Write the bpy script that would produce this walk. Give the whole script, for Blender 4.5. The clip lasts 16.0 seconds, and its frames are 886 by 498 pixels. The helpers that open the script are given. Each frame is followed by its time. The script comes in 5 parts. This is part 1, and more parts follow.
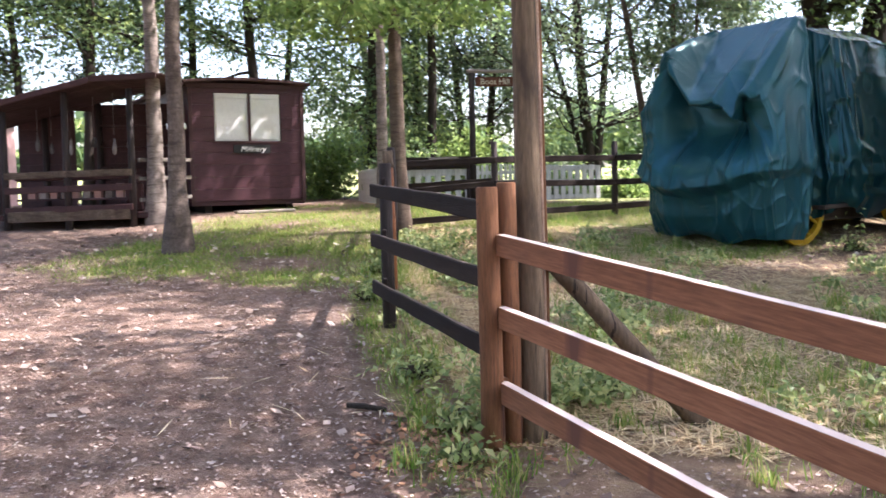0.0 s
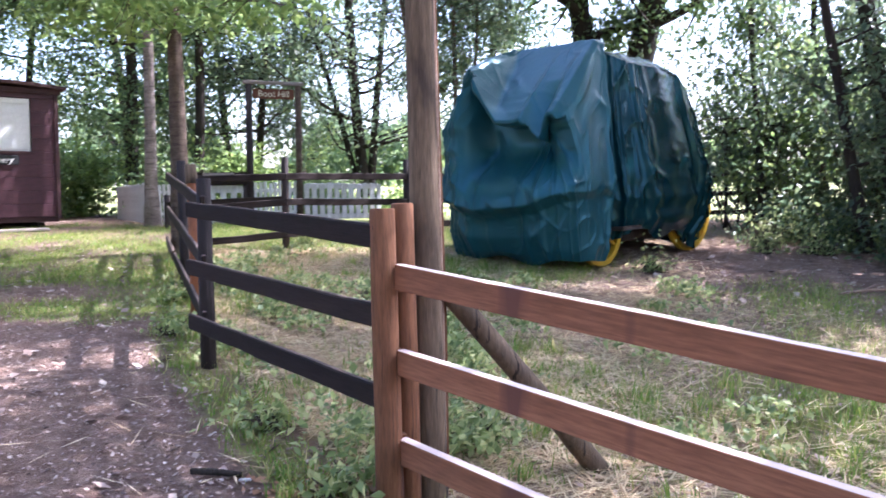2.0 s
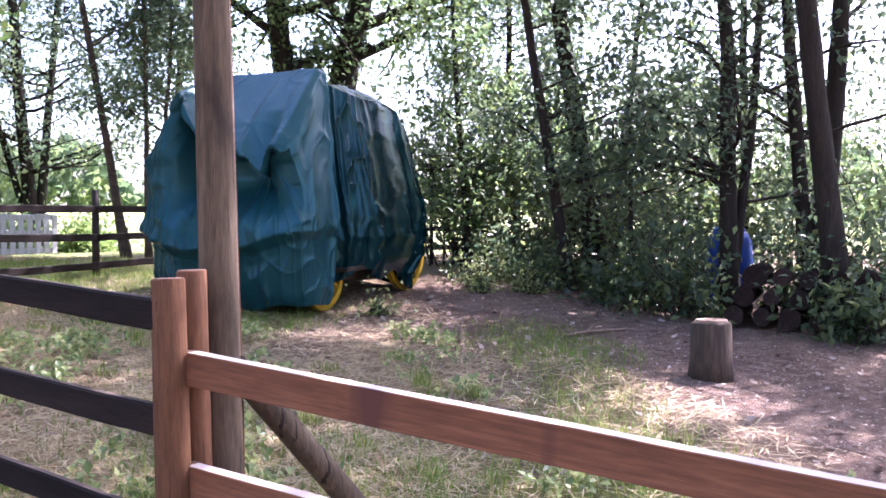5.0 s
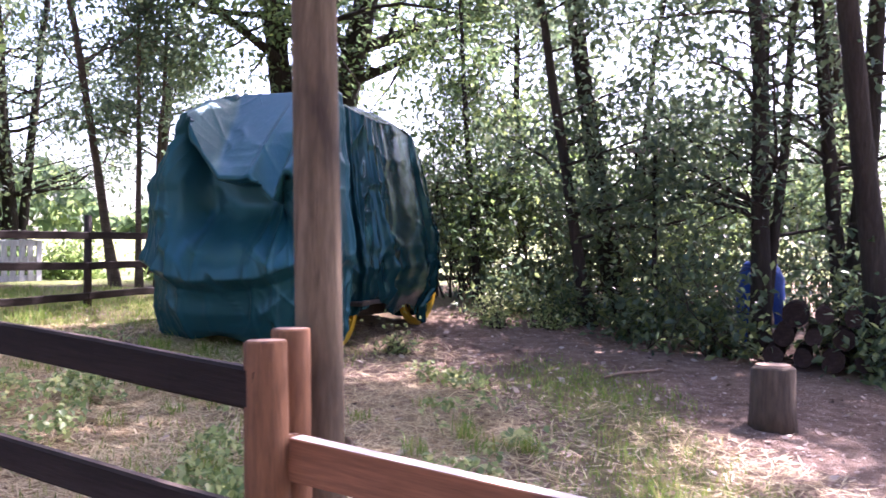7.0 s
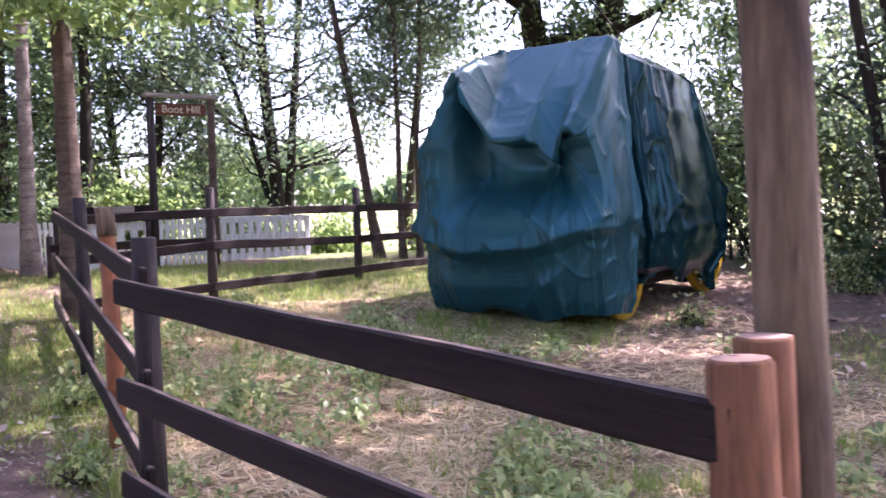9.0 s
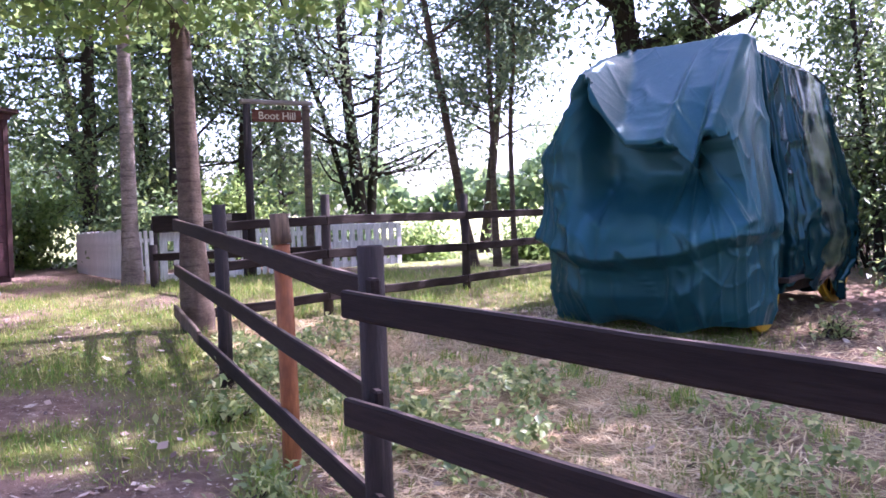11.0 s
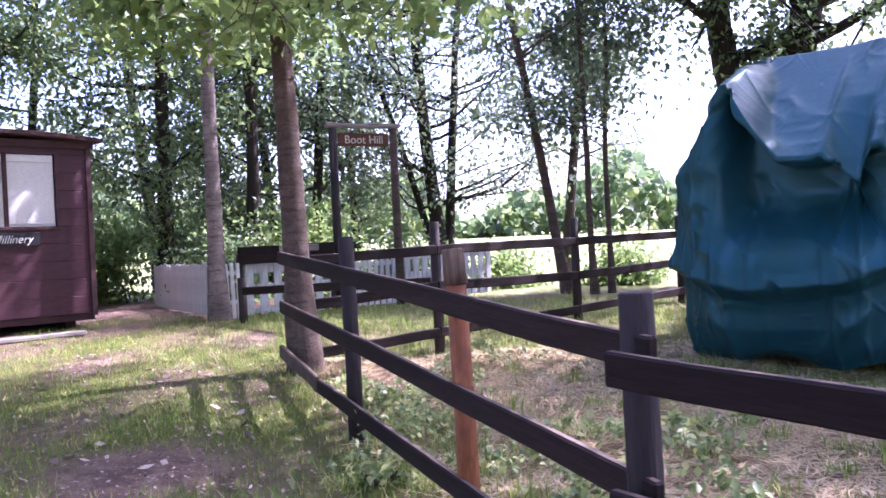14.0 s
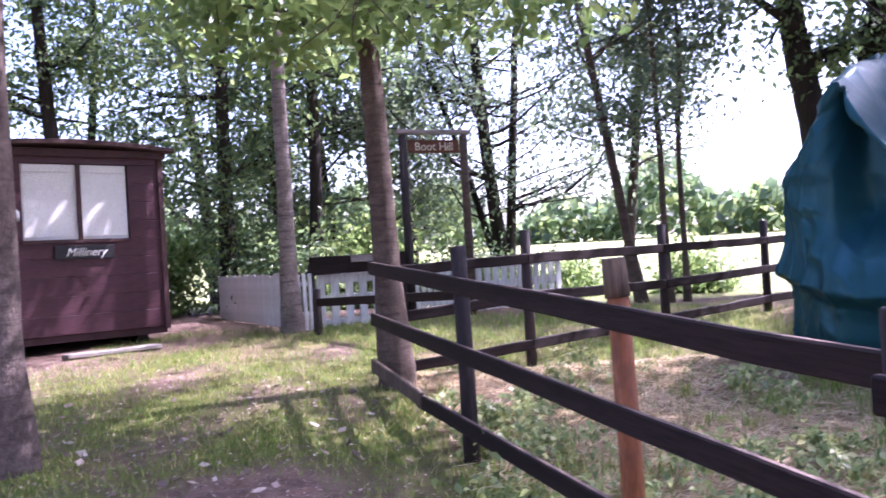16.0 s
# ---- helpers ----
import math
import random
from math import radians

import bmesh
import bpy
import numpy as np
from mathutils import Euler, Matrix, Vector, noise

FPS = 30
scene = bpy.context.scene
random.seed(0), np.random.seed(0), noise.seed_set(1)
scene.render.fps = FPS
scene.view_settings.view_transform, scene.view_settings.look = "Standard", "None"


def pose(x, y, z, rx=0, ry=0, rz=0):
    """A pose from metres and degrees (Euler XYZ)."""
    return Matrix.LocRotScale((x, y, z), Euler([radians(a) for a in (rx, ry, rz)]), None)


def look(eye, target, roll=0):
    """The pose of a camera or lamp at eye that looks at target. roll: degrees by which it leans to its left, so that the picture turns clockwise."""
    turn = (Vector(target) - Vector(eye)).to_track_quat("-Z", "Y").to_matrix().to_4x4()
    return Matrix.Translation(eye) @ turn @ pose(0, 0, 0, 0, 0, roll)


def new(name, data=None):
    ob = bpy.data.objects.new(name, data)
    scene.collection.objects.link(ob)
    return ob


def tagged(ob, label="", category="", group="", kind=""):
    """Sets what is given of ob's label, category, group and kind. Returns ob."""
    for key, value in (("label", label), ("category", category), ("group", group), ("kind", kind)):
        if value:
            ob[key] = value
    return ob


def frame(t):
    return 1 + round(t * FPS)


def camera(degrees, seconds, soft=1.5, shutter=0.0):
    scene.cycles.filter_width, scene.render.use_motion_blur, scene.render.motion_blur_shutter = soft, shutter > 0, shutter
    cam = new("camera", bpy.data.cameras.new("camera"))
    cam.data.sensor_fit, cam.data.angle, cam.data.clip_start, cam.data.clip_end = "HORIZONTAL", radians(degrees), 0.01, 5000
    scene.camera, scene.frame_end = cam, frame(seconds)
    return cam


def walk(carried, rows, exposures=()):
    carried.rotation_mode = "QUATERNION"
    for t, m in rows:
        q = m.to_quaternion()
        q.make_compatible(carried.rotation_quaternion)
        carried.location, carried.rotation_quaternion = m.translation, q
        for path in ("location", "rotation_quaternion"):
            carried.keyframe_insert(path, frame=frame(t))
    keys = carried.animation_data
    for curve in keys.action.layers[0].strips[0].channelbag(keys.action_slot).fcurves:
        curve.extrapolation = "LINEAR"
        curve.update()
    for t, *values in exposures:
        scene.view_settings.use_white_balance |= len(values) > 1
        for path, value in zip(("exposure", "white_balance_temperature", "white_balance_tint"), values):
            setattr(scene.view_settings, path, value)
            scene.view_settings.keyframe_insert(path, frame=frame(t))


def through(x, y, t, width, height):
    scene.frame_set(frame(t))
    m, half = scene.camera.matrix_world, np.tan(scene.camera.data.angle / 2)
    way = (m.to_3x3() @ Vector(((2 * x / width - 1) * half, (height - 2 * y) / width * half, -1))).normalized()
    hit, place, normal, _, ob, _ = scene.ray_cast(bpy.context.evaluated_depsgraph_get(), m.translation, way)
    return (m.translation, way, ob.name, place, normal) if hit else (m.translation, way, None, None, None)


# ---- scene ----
EXPO = 2.3
cam = camera(49.4, 16.0, soft=1.6, shutter=0.35)
PATH = [
    (0, (1.504, -0.337, 1.332), (1.223, 1.639, 1.198), -1.3),
    (0.5, (1.327, -0.151, 1.307), (1.176, 1.838, 1.156), -2.5),
    (1, (1.167, 0.083, 1.317), (1.127, 2.076, 1.16), -3.1),
    (1.5, (1.036, 0.201, 1.347), (1.114, 2.195, 1.206), -2.5),
    (2, (0.796, 0.391, 1.355), (1.046, 2.372, 1.249), -0.7),
    (2.5, (0.697, 0.572, 1.367), (1.1, 2.53, 1.306), 0.1),
    (3, (0.7, 0.807, 1.369), (1.211, 2.74, 1.331), 0.3),
    (3.5, (0.716, 0.969, 1.414), (1.307, 2.879, 1.346), -0.1),
    (4, (0.65, 1.082, 1.42), (1.348, 2.955, 1.354), 0.3),
    (4.5, (0.459, 1.172, 1.449), (1.292, 2.99, 1.388), 0.3),
    (4.7, (0.459, 1.244, 1.464), (1.334, 3.041, 1.402), -0.1),
    (6.8, (0.389, 1.938, 1.571), (1.332, 3.702, 1.563), -0.1),
    (7, (0.319, 2.167, 1.537), (1.265, 3.929, 1.539), 0.5),
    (7.5, (0.299, 2.442, 1.526), (1.18, 4.237, 1.491), -0.5),
    (8, (0.297, 2.703, 1.506), (1.049, 4.554, 1.425), -1.6),
    (8.5, (0.314, 2.933, 1.544), (0.917, 4.837, 1.449), -2.0),
    (9, (0.234, 3.083, 1.552), (0.721, 5.022, 1.483), -1.8),
    (9.5, (0.021, 3.201, 1.562), (0.466, 5.15, 1.506), -1.3),
    (9.7, (-0.078, 3.22, 1.559), (0.369, 5.168, 1.503), -1.1),
    (12, (-0.601, 3.841, 1.61), (-0.244, 5.808, 1.589), -2.5),
    (12.5, (-0.749, 3.9, 1.645), (-0.382, 5.866, 1.644), -2.0),
    (13, (-0.814, 4.05, 1.626), (-0.468, 6.02, 1.622), -2.4),
    (13.5, (-0.843, 4.322, 1.644), (-0.535, 6.298, 1.636), -3.1),
    (14, (-0.927, 4.426, 1.651), (-0.623, 6.403, 1.653), -2.9),
    (14.5, (-1.113, 4.508, 1.681), (-0.744, 6.473, 1.728), -2.3),
    (15, (-1.2, 4.594, 1.707), (-0.801, 6.553, 1.78), -2.0),
    (15.5, (-1.29, 4.725, 1.691), (-0.943, 6.694, 1.745), -2.7),
    (16, (-1.374, 4.8, 1.686), (-1.139, 6.786, 1.709), -3.4),
]
walk(cam, [(t, look(eye, target, roll)) for t, eye, target, roll in PATH], [(0.0, EXPO - 0.08, 6150, 22), (1.6, EXPO + 0.05, 5600, 27), (3.0, EXPO + 0.20, 5350, 30), (4.5, EXPO + 0.10, 5550, 34), (7.5, EXPO + 0.05, 5850, 42), (9.7, EXPO + 0.10, 5700, 46), (12.3, EXPO + 0.07, 5350, 49), (16.0, EXPO - 0.05, 5400, 49)])

# ---------------------------------------------------------------- light
SUN_AZ, SUN_EL = 74.0, 52.0      # degrees: azimuth from +y towards +x, height
world = bpy.data.worlds.new("sky")
scene.world = world
world.use_nodes = True
wn = world.node_tree
sky = wn.nodes.new("ShaderNodeTexSky")
sky.sky_type, sky.sun_disc = "NISHITA", False
sky.sun_elevation, sky.sun_rotation = radians(SUN_EL), radians(SUN_AZ)
sky.air_density, sky.dust_density = 1.0, 3.0
wn.links.new(sky.outputs[0], wn.nodes["Background"].inputs[0])
wn.nodes["Background"].inputs[1].default_value = 0.15
sun = new("sun", bpy.data.lights.new("sun", "SUN"))
sun.data.energy, sun.data.angle, sun.data.color = 5.0, radians(0.6), (1.0, 0.95, 0.86)
toward = Vector((math.sin(radians(SUN_AZ)) * math.cos(radians(SUN_EL)), math.cos(radians(SUN_AZ)) * math.cos(radians(SUN_EL)), math.sin(radians(SUN_EL))))
sun.matrix_world = look(toward * 40, (0, 0, 0))


# ---------------------------------------------------------------- materials
def nodes_of(name):
    m = bpy.data.materials.new(name)
    m.use_nodes = True
    return m, m.node_tree, m.node_tree.nodes["Principled BSDF"]


def mix_rgb(nt, fac, a, b):
    n = nt.nodes.new("ShaderNodeMix")
    n.data_type = "RGBA"
    for sock, v in ((n.inputs[0], fac), (n.inputs[6], a), (n.inputs[7], b)):
        if hasattr(v, "is_linked"):
            nt.links.new(v, sock)
        else:
            sock.default_value = v if not isinstance(v, tuple) else (*v, 1.0)
    return n.outputs[2]


def noise_tex(nt, scale, detail=4.0, rough=0.6, stretch=None, coords="Object"):
    tc = nt.nodes.new("ShaderNodeTexCoord")
    n = nt.nodes.new("ShaderNodeTexNoise")
    n.inputs["Scale"].default_value, n.inputs["Detail"].default_value, n.inputs["Roughness"].default_value = scale, detail, rough
    out = tc.outputs[coords]
    if stretch:
        mp = nt.nodes.new("ShaderNodeMapping")
        mp.inputs["Scale"].default_value = stretch
        nt.links.new(out, mp.inputs[0])
        out = mp.outputs[0]
    nt.links.new(out, n.inputs["Vector"])
    return n.outputs[0]


def ramp(nt, fac, lo, hi):
    n = nt.nodes.new("ShaderNodeMapRange")
    n.inputs[1].default_value, n.inputs[2].default_value = lo, hi
    nt.links.new(fac, n.inputs[0])
    return n.outputs[0]


def bump(nt, bsdf, height, strength, distance):
    n = nt.nodes.new("ShaderNodeBump")
    n.inputs["Strength"].default_value, n.inputs["Distance"].default_value = strength, distance
    nt.links.new(height, n.inputs["Height"])
    nt.links.new(n.outputs[0], bsdf.inputs["Normal"])


def surface(name, dark, light, rough=0.8, scale=6.0, fine=60.0, stretch=None, relief=0.4, depth=0.01, vary=0.25, coords="Object", spec=0.3):
    """A worn surface: two colours mixed at two scales, a per-object shift, and fine relief."""
    m, nt, b = nodes_of(name)
    big = noise_tex(nt, scale, 5.0, 0.65, stretch, coords)
    small = noise_tex(nt, fine, 4.0, 0.7, stretch, coords)
    c = mix_rgb(nt, ramp(nt, big, 0.3, 0.7), dark, light)
    c = mix_rgb(nt, ramp(nt, small, 0.35, 0.85), c, tuple(v * 0.45 for v in dark))
    info = nt.nodes.new("ShaderNodeObjectInfo")
    hue = nt.nodes.new("ShaderNodeHueSaturation")
    nt.links.new(c, hue.inputs["Color"])
    val = nt.nodes.new("ShaderNodeMapRange")
    val.inputs[3].default_value, val.inputs[4].default_value = 1.0 - vary, 1.0 + vary
    nt.links.new(info.outputs["Random"], val.inputs[0])
    nt.links.new(val.outputs[0], hue.inputs["Value"])
    nt.links.new(hue.outputs[0], b.inputs["Base Color"])
    b.inputs["Roughness"].default_value = rough
    b.inputs["Specular IOR Level"].default_value = spec
    bump(nt, b, small, relief, depth)
    return m


def leaf_material(name, colours, gloss=0.45, through=0.5):
    """Thin leaves: light falls on them and shines through them; each leaf has its own tint."""
    m, nt, b = nodes_of(name)
    geo = nt.nodes.new("ShaderNodeNewGeometry")
    cr = nt.nodes.new("ShaderNodeValToRGB")
    els = cr.color_ramp.elements
    for k, c in enumerate(colours):
        e = els[k] if k < 2 else els.new(k / (len(colours) - 1))
        e.position, e.color = k / (len(colours) - 1), (*c, 1)
    nt.links.new(geo.outputs["Random Per Island"], cr.inputs[0])
    nt.links.new(cr.outputs[0], b.inputs["Base Color"])
    b.inputs["Roughness"].default_value = gloss
    b.inputs["Specular IOR Level"].default_value = 0.5
    tr = nt.nodes.new("ShaderNodeBsdfTranslucent")
    hue = nt.nodes.new("ShaderNodeHueSaturation")
    hue.inputs["Hue"].default_value, hue.inputs["Saturation"].default_value, hue.inputs["Value"].default_value = 0.49, 0.88, 2.3
    nt.links.new(cr.outputs[0], hue.inputs["Color"])
    nt.links.new(hue.outputs[0], tr.inputs[0])
    mx = nt.nodes.new("ShaderNodeMixShader")
    mx.inputs[0].default_value = through
    nt.links.new(b.outputs[0], mx.inputs[1])
    nt.links.new(tr.outputs[0], mx.inputs[2])
    nt.links.new(mx.outputs[0], nt.nodes["Material Output"].inputs[0])
    return m


UP = (1.0, 1.0, 0.12)      # grain that runs up a post
ALONG = (0.06, 1.0, 1.0)   # grain that runs along local x
M = {}
M["dark_rail"] = surface("dark_rail", (0.014, 0.009, 0.008), (0.036, 0.024, 0.020), 0.75, 5, 70, ALONG, 0.6, 0.006, 0.2, spec=0.15)
M["dark_post"] = surface("dark_post", (0.020, 0.014, 0.014), (0.060, 0.042, 0.038), 0.7, 6, 60, UP, 0.6, 0.008, 0.25)
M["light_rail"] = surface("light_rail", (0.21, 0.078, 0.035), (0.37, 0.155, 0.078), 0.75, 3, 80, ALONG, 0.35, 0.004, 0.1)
def stain(m, dark, lo, hi, scale=1.1, stretch=(1.0, 0.3, 0.3)):
    """Old preservative, damp or scars in patches."""
    nt = m.node_tree
    b = nt.nodes["Principled BSDF"]
    was = b.inputs["Base Color"].links[0].from_socket
    nt.links.new(mix_rgb(nt, ramp(nt, noise_tex(nt, scale, 4, 0.6, stretch), lo, hi), was, dark), b.inputs["Base Color"])


def sunlit_worn_tops(m, pale, lo=0.6, hi=0.95):
    """Mixes a pale colour into upward faces: sunlight painted on the light rails, wear and cut ends on the other wood.
    """
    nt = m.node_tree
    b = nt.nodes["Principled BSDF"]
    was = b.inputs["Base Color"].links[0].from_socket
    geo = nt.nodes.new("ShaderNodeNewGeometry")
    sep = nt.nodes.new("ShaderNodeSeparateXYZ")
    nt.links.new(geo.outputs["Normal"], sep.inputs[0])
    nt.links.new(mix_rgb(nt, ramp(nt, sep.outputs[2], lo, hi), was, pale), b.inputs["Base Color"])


stain(M["light_rail"], (0.13, 0.05, 0.032), 0.52, 0.56)
# pale upward faces put the sunlight on the rail tops into the colour
sunlit_worn_tops(M["light_rail"], (0.68, 0.55, 0.49), 0.86, 0.985)
M["red_post"] = surface("red_post", (0.145, 0.058, 0.026), (0.255, 0.116, 0.052), 0.85, 4, 70, UP, 0.6, 0.006, 0.15)
sunlit_worn_tops(M["red_post"], (0.36, 0.22, 0.16), 0.9, 0.99)
M["cut_wood"] = surface("cut_wood", (0.30, 0.19, 0.13), (0.46, 0.32, 0.24), 0.85, 12, 90, None, 0.4, 0.004, 0.1)
M["orange_post"] = surface("orange_post", (0.28, 0.09, 0.03), (0.45, 0.19, 0.08), 0.6, 9, 60, UP, 0.5, 0.006, 0.1)
M["pole"] = surface("pole", (0.095, 0.064, 0.038), (0.225, 0.160, 0.103), 0.85, 4, 45, UP, 0.9, 0.008, 0.1)
stain(M["pole"], (0.055, 0.038, 0.027), 0.5, 0.64, 5.0, (1.0, 1.0, 0.35))
stain(M["pole"], (0.026, 0.018, 0.013), 0.60, 0.64, 7.0, (3.0, 3.0, 0.10))
stain(M["pole"], (0.10, 0.105, 0.05), 0.60, 0.75, 1.5, (1.0, 1.0, 0.6))
stain(M["red_post"], (0.06, 0.024, 0.014), 0.60, 0.66, 9.0, (3.0, 3.0, 0.10))
stain(M["dark_post"], (0.085, 0.062, 0.052), 0.60, 0.70, 8.0, (3.0, 3.0, 0.12))
stain(M["orange_post"], (0.13, 0.045, 0.02), 0.5, 0.68, 7.0, (1.0, 1.0, 0.5))
sunlit_worn_tops(M["dark_rail"], (0.11, 0.080, 0.066), 0.8, 0.98)
M["bark_dark"] = surface("bark_dark", (0.030, 0.022, 0.018), (0.075, 0.058, 0.045), 0.95, 7, 45, UP, 1.0, 0.02, 0.2)
M["bark_brown"] = surface("bark_brown", (0.088, 0.062, 0.044), (0.21, 0.155, 0.112), 0.9, 6, 40, (1, 1, 1.6), 0.9, 0.015, 0.1)
M["bark_grey"] = surface("bark_grey", (0.17, 0.135, 0.115), (0.40, 0.33, 0.29), 0.9, 6, 40, (1, 1, 1.6), 0.9, 0.015, 0.1)
M["bark_ringed"] = surface("bark_ringed", (0.075, 0.052, 0.042), (0.26, 0.20, 0.16), 0.9, 4, 40, (1, 1, 0.8), 0.9, 0.015, 0.1)
def band(m, dark, strength=0.75):
    """Cross bands and scars in the bark of smooth-stemmed trees."""
    nt = m.node_tree
    b = nt.nodes["Principled BSDF"]
    was = b.inputs["Base Color"].links[0].from_socket
    rings = ramp(nt, noise_tex(nt, 3.0, 3, 0.7, (1.2, 1.2, 9.0)), 0.52, 0.66)
    blot = ramp(nt, noise_tex(nt, 2.2, 4, 0.6, (1.5, 1.5, 0.6)), 0.42, 0.62)
    mul = nt.nodes.new("ShaderNodeMath")
    mul.operation = "MULTIPLY"
    mul.inputs[1].default_value = strength
    nt.links.new(rings, mul.inputs[0])
    c = mix_rgb(nt, mul.outputs[0], was, dark)
    nt.links.new(mix_rgb(nt, blot, c, mix_rgb(nt, 0.45, c, dark)), b.inputs["Base Color"])


band(M["bark_grey"], (0.07, 0.052, 0.045))
band(M["bark_ringed"], (0.05, 0.034, 0.028))
band(M["bark_brown"], (0.055, 0.032, 0.025))
M["twig"] = surface("twig", (0.045, 0.032, 0.025), (0.10, 0.075, 0.055), 0.9, 9, 50, None, 0.5, 0.006, 0.2)
M["hut"] = surface("hut", (0.056, 0.019, 0.026), (0.084, 0.031, 0.038), 0.5, 1.6, 40, (0.3, 1, 1), 0.25, 0.003, 0.025)
M["hut_trim"] = surface("hut_trim", (0.040, 0.016, 0.017), (0.085, 0.035, 0.035), 0.6, 4, 50, None, 0.3, 0.004, 0.15)
M["roof"] = surface("roof", (0.06, 0.03, 0.03), (0.14, 0.08, 0.075), 0.85, 3, 50, None, 0.5, 0.008, 0.1)
M["white"] = surface("white", (0.62, 0.60, 0.56), (0.80, 0.79, 0.76), 0.7, 4, 40, UP, 0.3, 0.004, 0.06)
M["blind"] = surface("blind", (0.78, 0.78, 0.76), (0.84, 0.84, 0.83), 0.8, 2, 120, None, 0.1, 0.002, 0.02)
M["black"] = surface("black", (0.010, 0.010, 0.011), (0.022, 0.021, 0.022), 0.5, 5, 50, None, 0.2, 0.003, 0.1)
M["letter"] = surface("letter", (0.70, 0.69, 0.66), (0.80, 0.79, 0.77), 0.7, 8, 50, None, 0.1, 0.002, 0.02)
M["gold_letter"] = surface("gold_letter", (0.62, 0.55, 0.40), (0.75, 0.68, 0.52), 0.7, 8, 50, None, 0.1, 0.002, 0.02)
M["sign_wood"] = surface("sign_wood", (0.10, 0.035, 0.02), (0.18, 0.07, 0.04), 0.7, 5, 60, ALONG, 0.4, 0.004, 0.1)
M["grey_wood"] = surface("grey_wood", (0.20, 0.17, 0.15), (0.38, 0.33, 0.29), 0.85, 5, 60, ALONG, 0.5, 0.006, 0.15)
M["yellow"] = surface("yellow", (0.42, 0.24, 0.01), (0.62, 0.39, 0.02), 0.5, 8, 60, None, 0.2, 0.003, 0.05)
M["blue"] = surface("blue", (0.01, 0.04, 0.22), (0.02, 0.07, 0.36), 0.4, 5, 60, None, 0.1, 0.003, 0.05)
M["stump"] = surface("stump", (0.065, 0.046, 0.033), (0.16, 0.112, 0.08), 0.9, 6, 40, UP, 0.9, 0.012, 0.15)
M["log_bark"] = surface("log_bark", (0.028, 0.018, 0.016), (0.07, 0.045, 0.038), 0.95, 8, 40, None, 0.8, 0.012, 0.3, spec=0.1)
M["cloth"] = surface("cloth", (0.05, 0.045, 0.05), (0.34, 0.30, 0.29), 0.9, 3, 50, None, 0.3, 0.004, 0.8)
M["pink"] = surface("pink", (0.42, 0.25, 0.24), (0.52, 0.33, 0.31), 0.8, 3, 50, None, 0.2, 0.004, 0.05)
M["leaf_tree"] = leaf_material("leaf_tree", [(0.040, 0.070, 0.030), (0.060, 0.105, 0.040), (0.085, 0.135, 0.045), (0.14, 0.19, 0.05)], 0.40, 0.56)
M["leaf_cool"] = leaf_material("leaf_cool", [(0.040, 0.065, 0.042), (0.058, 0.092, 0.052), (0.080, 0.118, 0.058), (0.11, 0.145, 0.06)], 0.34, 0.5)
M["leaf_light"] = leaf_material("leaf_light", [(0.060, 0.11, 0.025), (0.095, 0.16, 0.035), (0.13, 0.20, 0.045), (0.17, 0.23, 0.05)], 0.45, 0.55)
M["leaf_shrub"] = leaf_material("leaf_shrub", [(0.038, 0.066, 0.038), (0.056, 0.094, 0.048), (0.085, 0.125, 0.054), (0.15, 0.19, 0.055)], 0.30, 0.5)
M["bramble"] = leaf_material("bramble", [(0.085, 0.130, 0.040), (0.15, 0.205, 0.065), (0.24, 0.295, 0.10), (0.40, 0.40, 0.17)], 0.42, 0.35)
M["grass"] = leaf_material("grass", [(0.065, 0.135, 0.010), (0.100, 0.185, 0.015), (0.17, 0.225, 0.025), (0.36, 0.30, 0.12)], 0.6, 0.35)
M["straw"] = leaf_material("straw", [(0.33, 0.23, 0.12), (0.52, 0.41, 0.23), (0.64, 0.55, 0.34), (0.40, 0.25, 0.13)], 0.7, 0.2)
M["litter"] = leaf_material("litter", [(0.08, 0.05, 0.04), (0.20, 0.13, 0.10), (0.36, 0.26, 0.21), (0.52, 0.43, 0.36)], 0.7, 0.1)

M["rust_leaf"] = leaf_material("rust_leaf", [(0.16, 0.07, 0.04), (0.26, 0.12, 0.06), (0.36, 0.19, 0.10), (0.46, 0.30, 0.18)], 0.7, 0.15)


def tarp_material(name, dark, light, rough, ior, relief):
    m, nt, b = nodes_of(name)
    big = noise_tex(nt, 1.6, 5.0, 0.6)
    fine = noise_tex(nt, 14.0, 6.0, 0.7)
    weave = noise_tex(nt, 160.0, 2.0, 0.5)
    nt.links.new(mix_rgb(nt, ramp(nt, big, 0.3, 0.7), dark, light), b.inputs["Base Color"])
    rr = nt.nodes.new("ShaderNodeMapRange")
    rr.inputs[3].default_value, rr.inputs[4].default_value = rough - 0.07, rough + 0.12
    nt.links.new(fine, rr.inputs[0])
    nt.links.new(rr.outputs[0], b.inputs["Roughness"])
    b.inputs["Specular IOR Level"].default_value, b.inputs["IOR"].default_value = 0.5, ior
    b.inputs["Specular Tint"].default_value = (0.40, 0.88, 0.97, 1)
    add = nt.nodes.new("ShaderNodeMath")
    add.operation = "MULTIPLY_ADD"
    add.inputs[1].default_value = 0.12
    nt.links.new(weave, add.inputs[0])
    nt.links.new(fine, add.inputs[2])
    bump(nt, b, add.outputs[0], relief, 0.02)
    return m


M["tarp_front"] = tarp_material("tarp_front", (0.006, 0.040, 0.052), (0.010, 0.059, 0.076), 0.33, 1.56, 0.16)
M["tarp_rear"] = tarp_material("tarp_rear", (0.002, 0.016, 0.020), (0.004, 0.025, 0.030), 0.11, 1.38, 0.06)


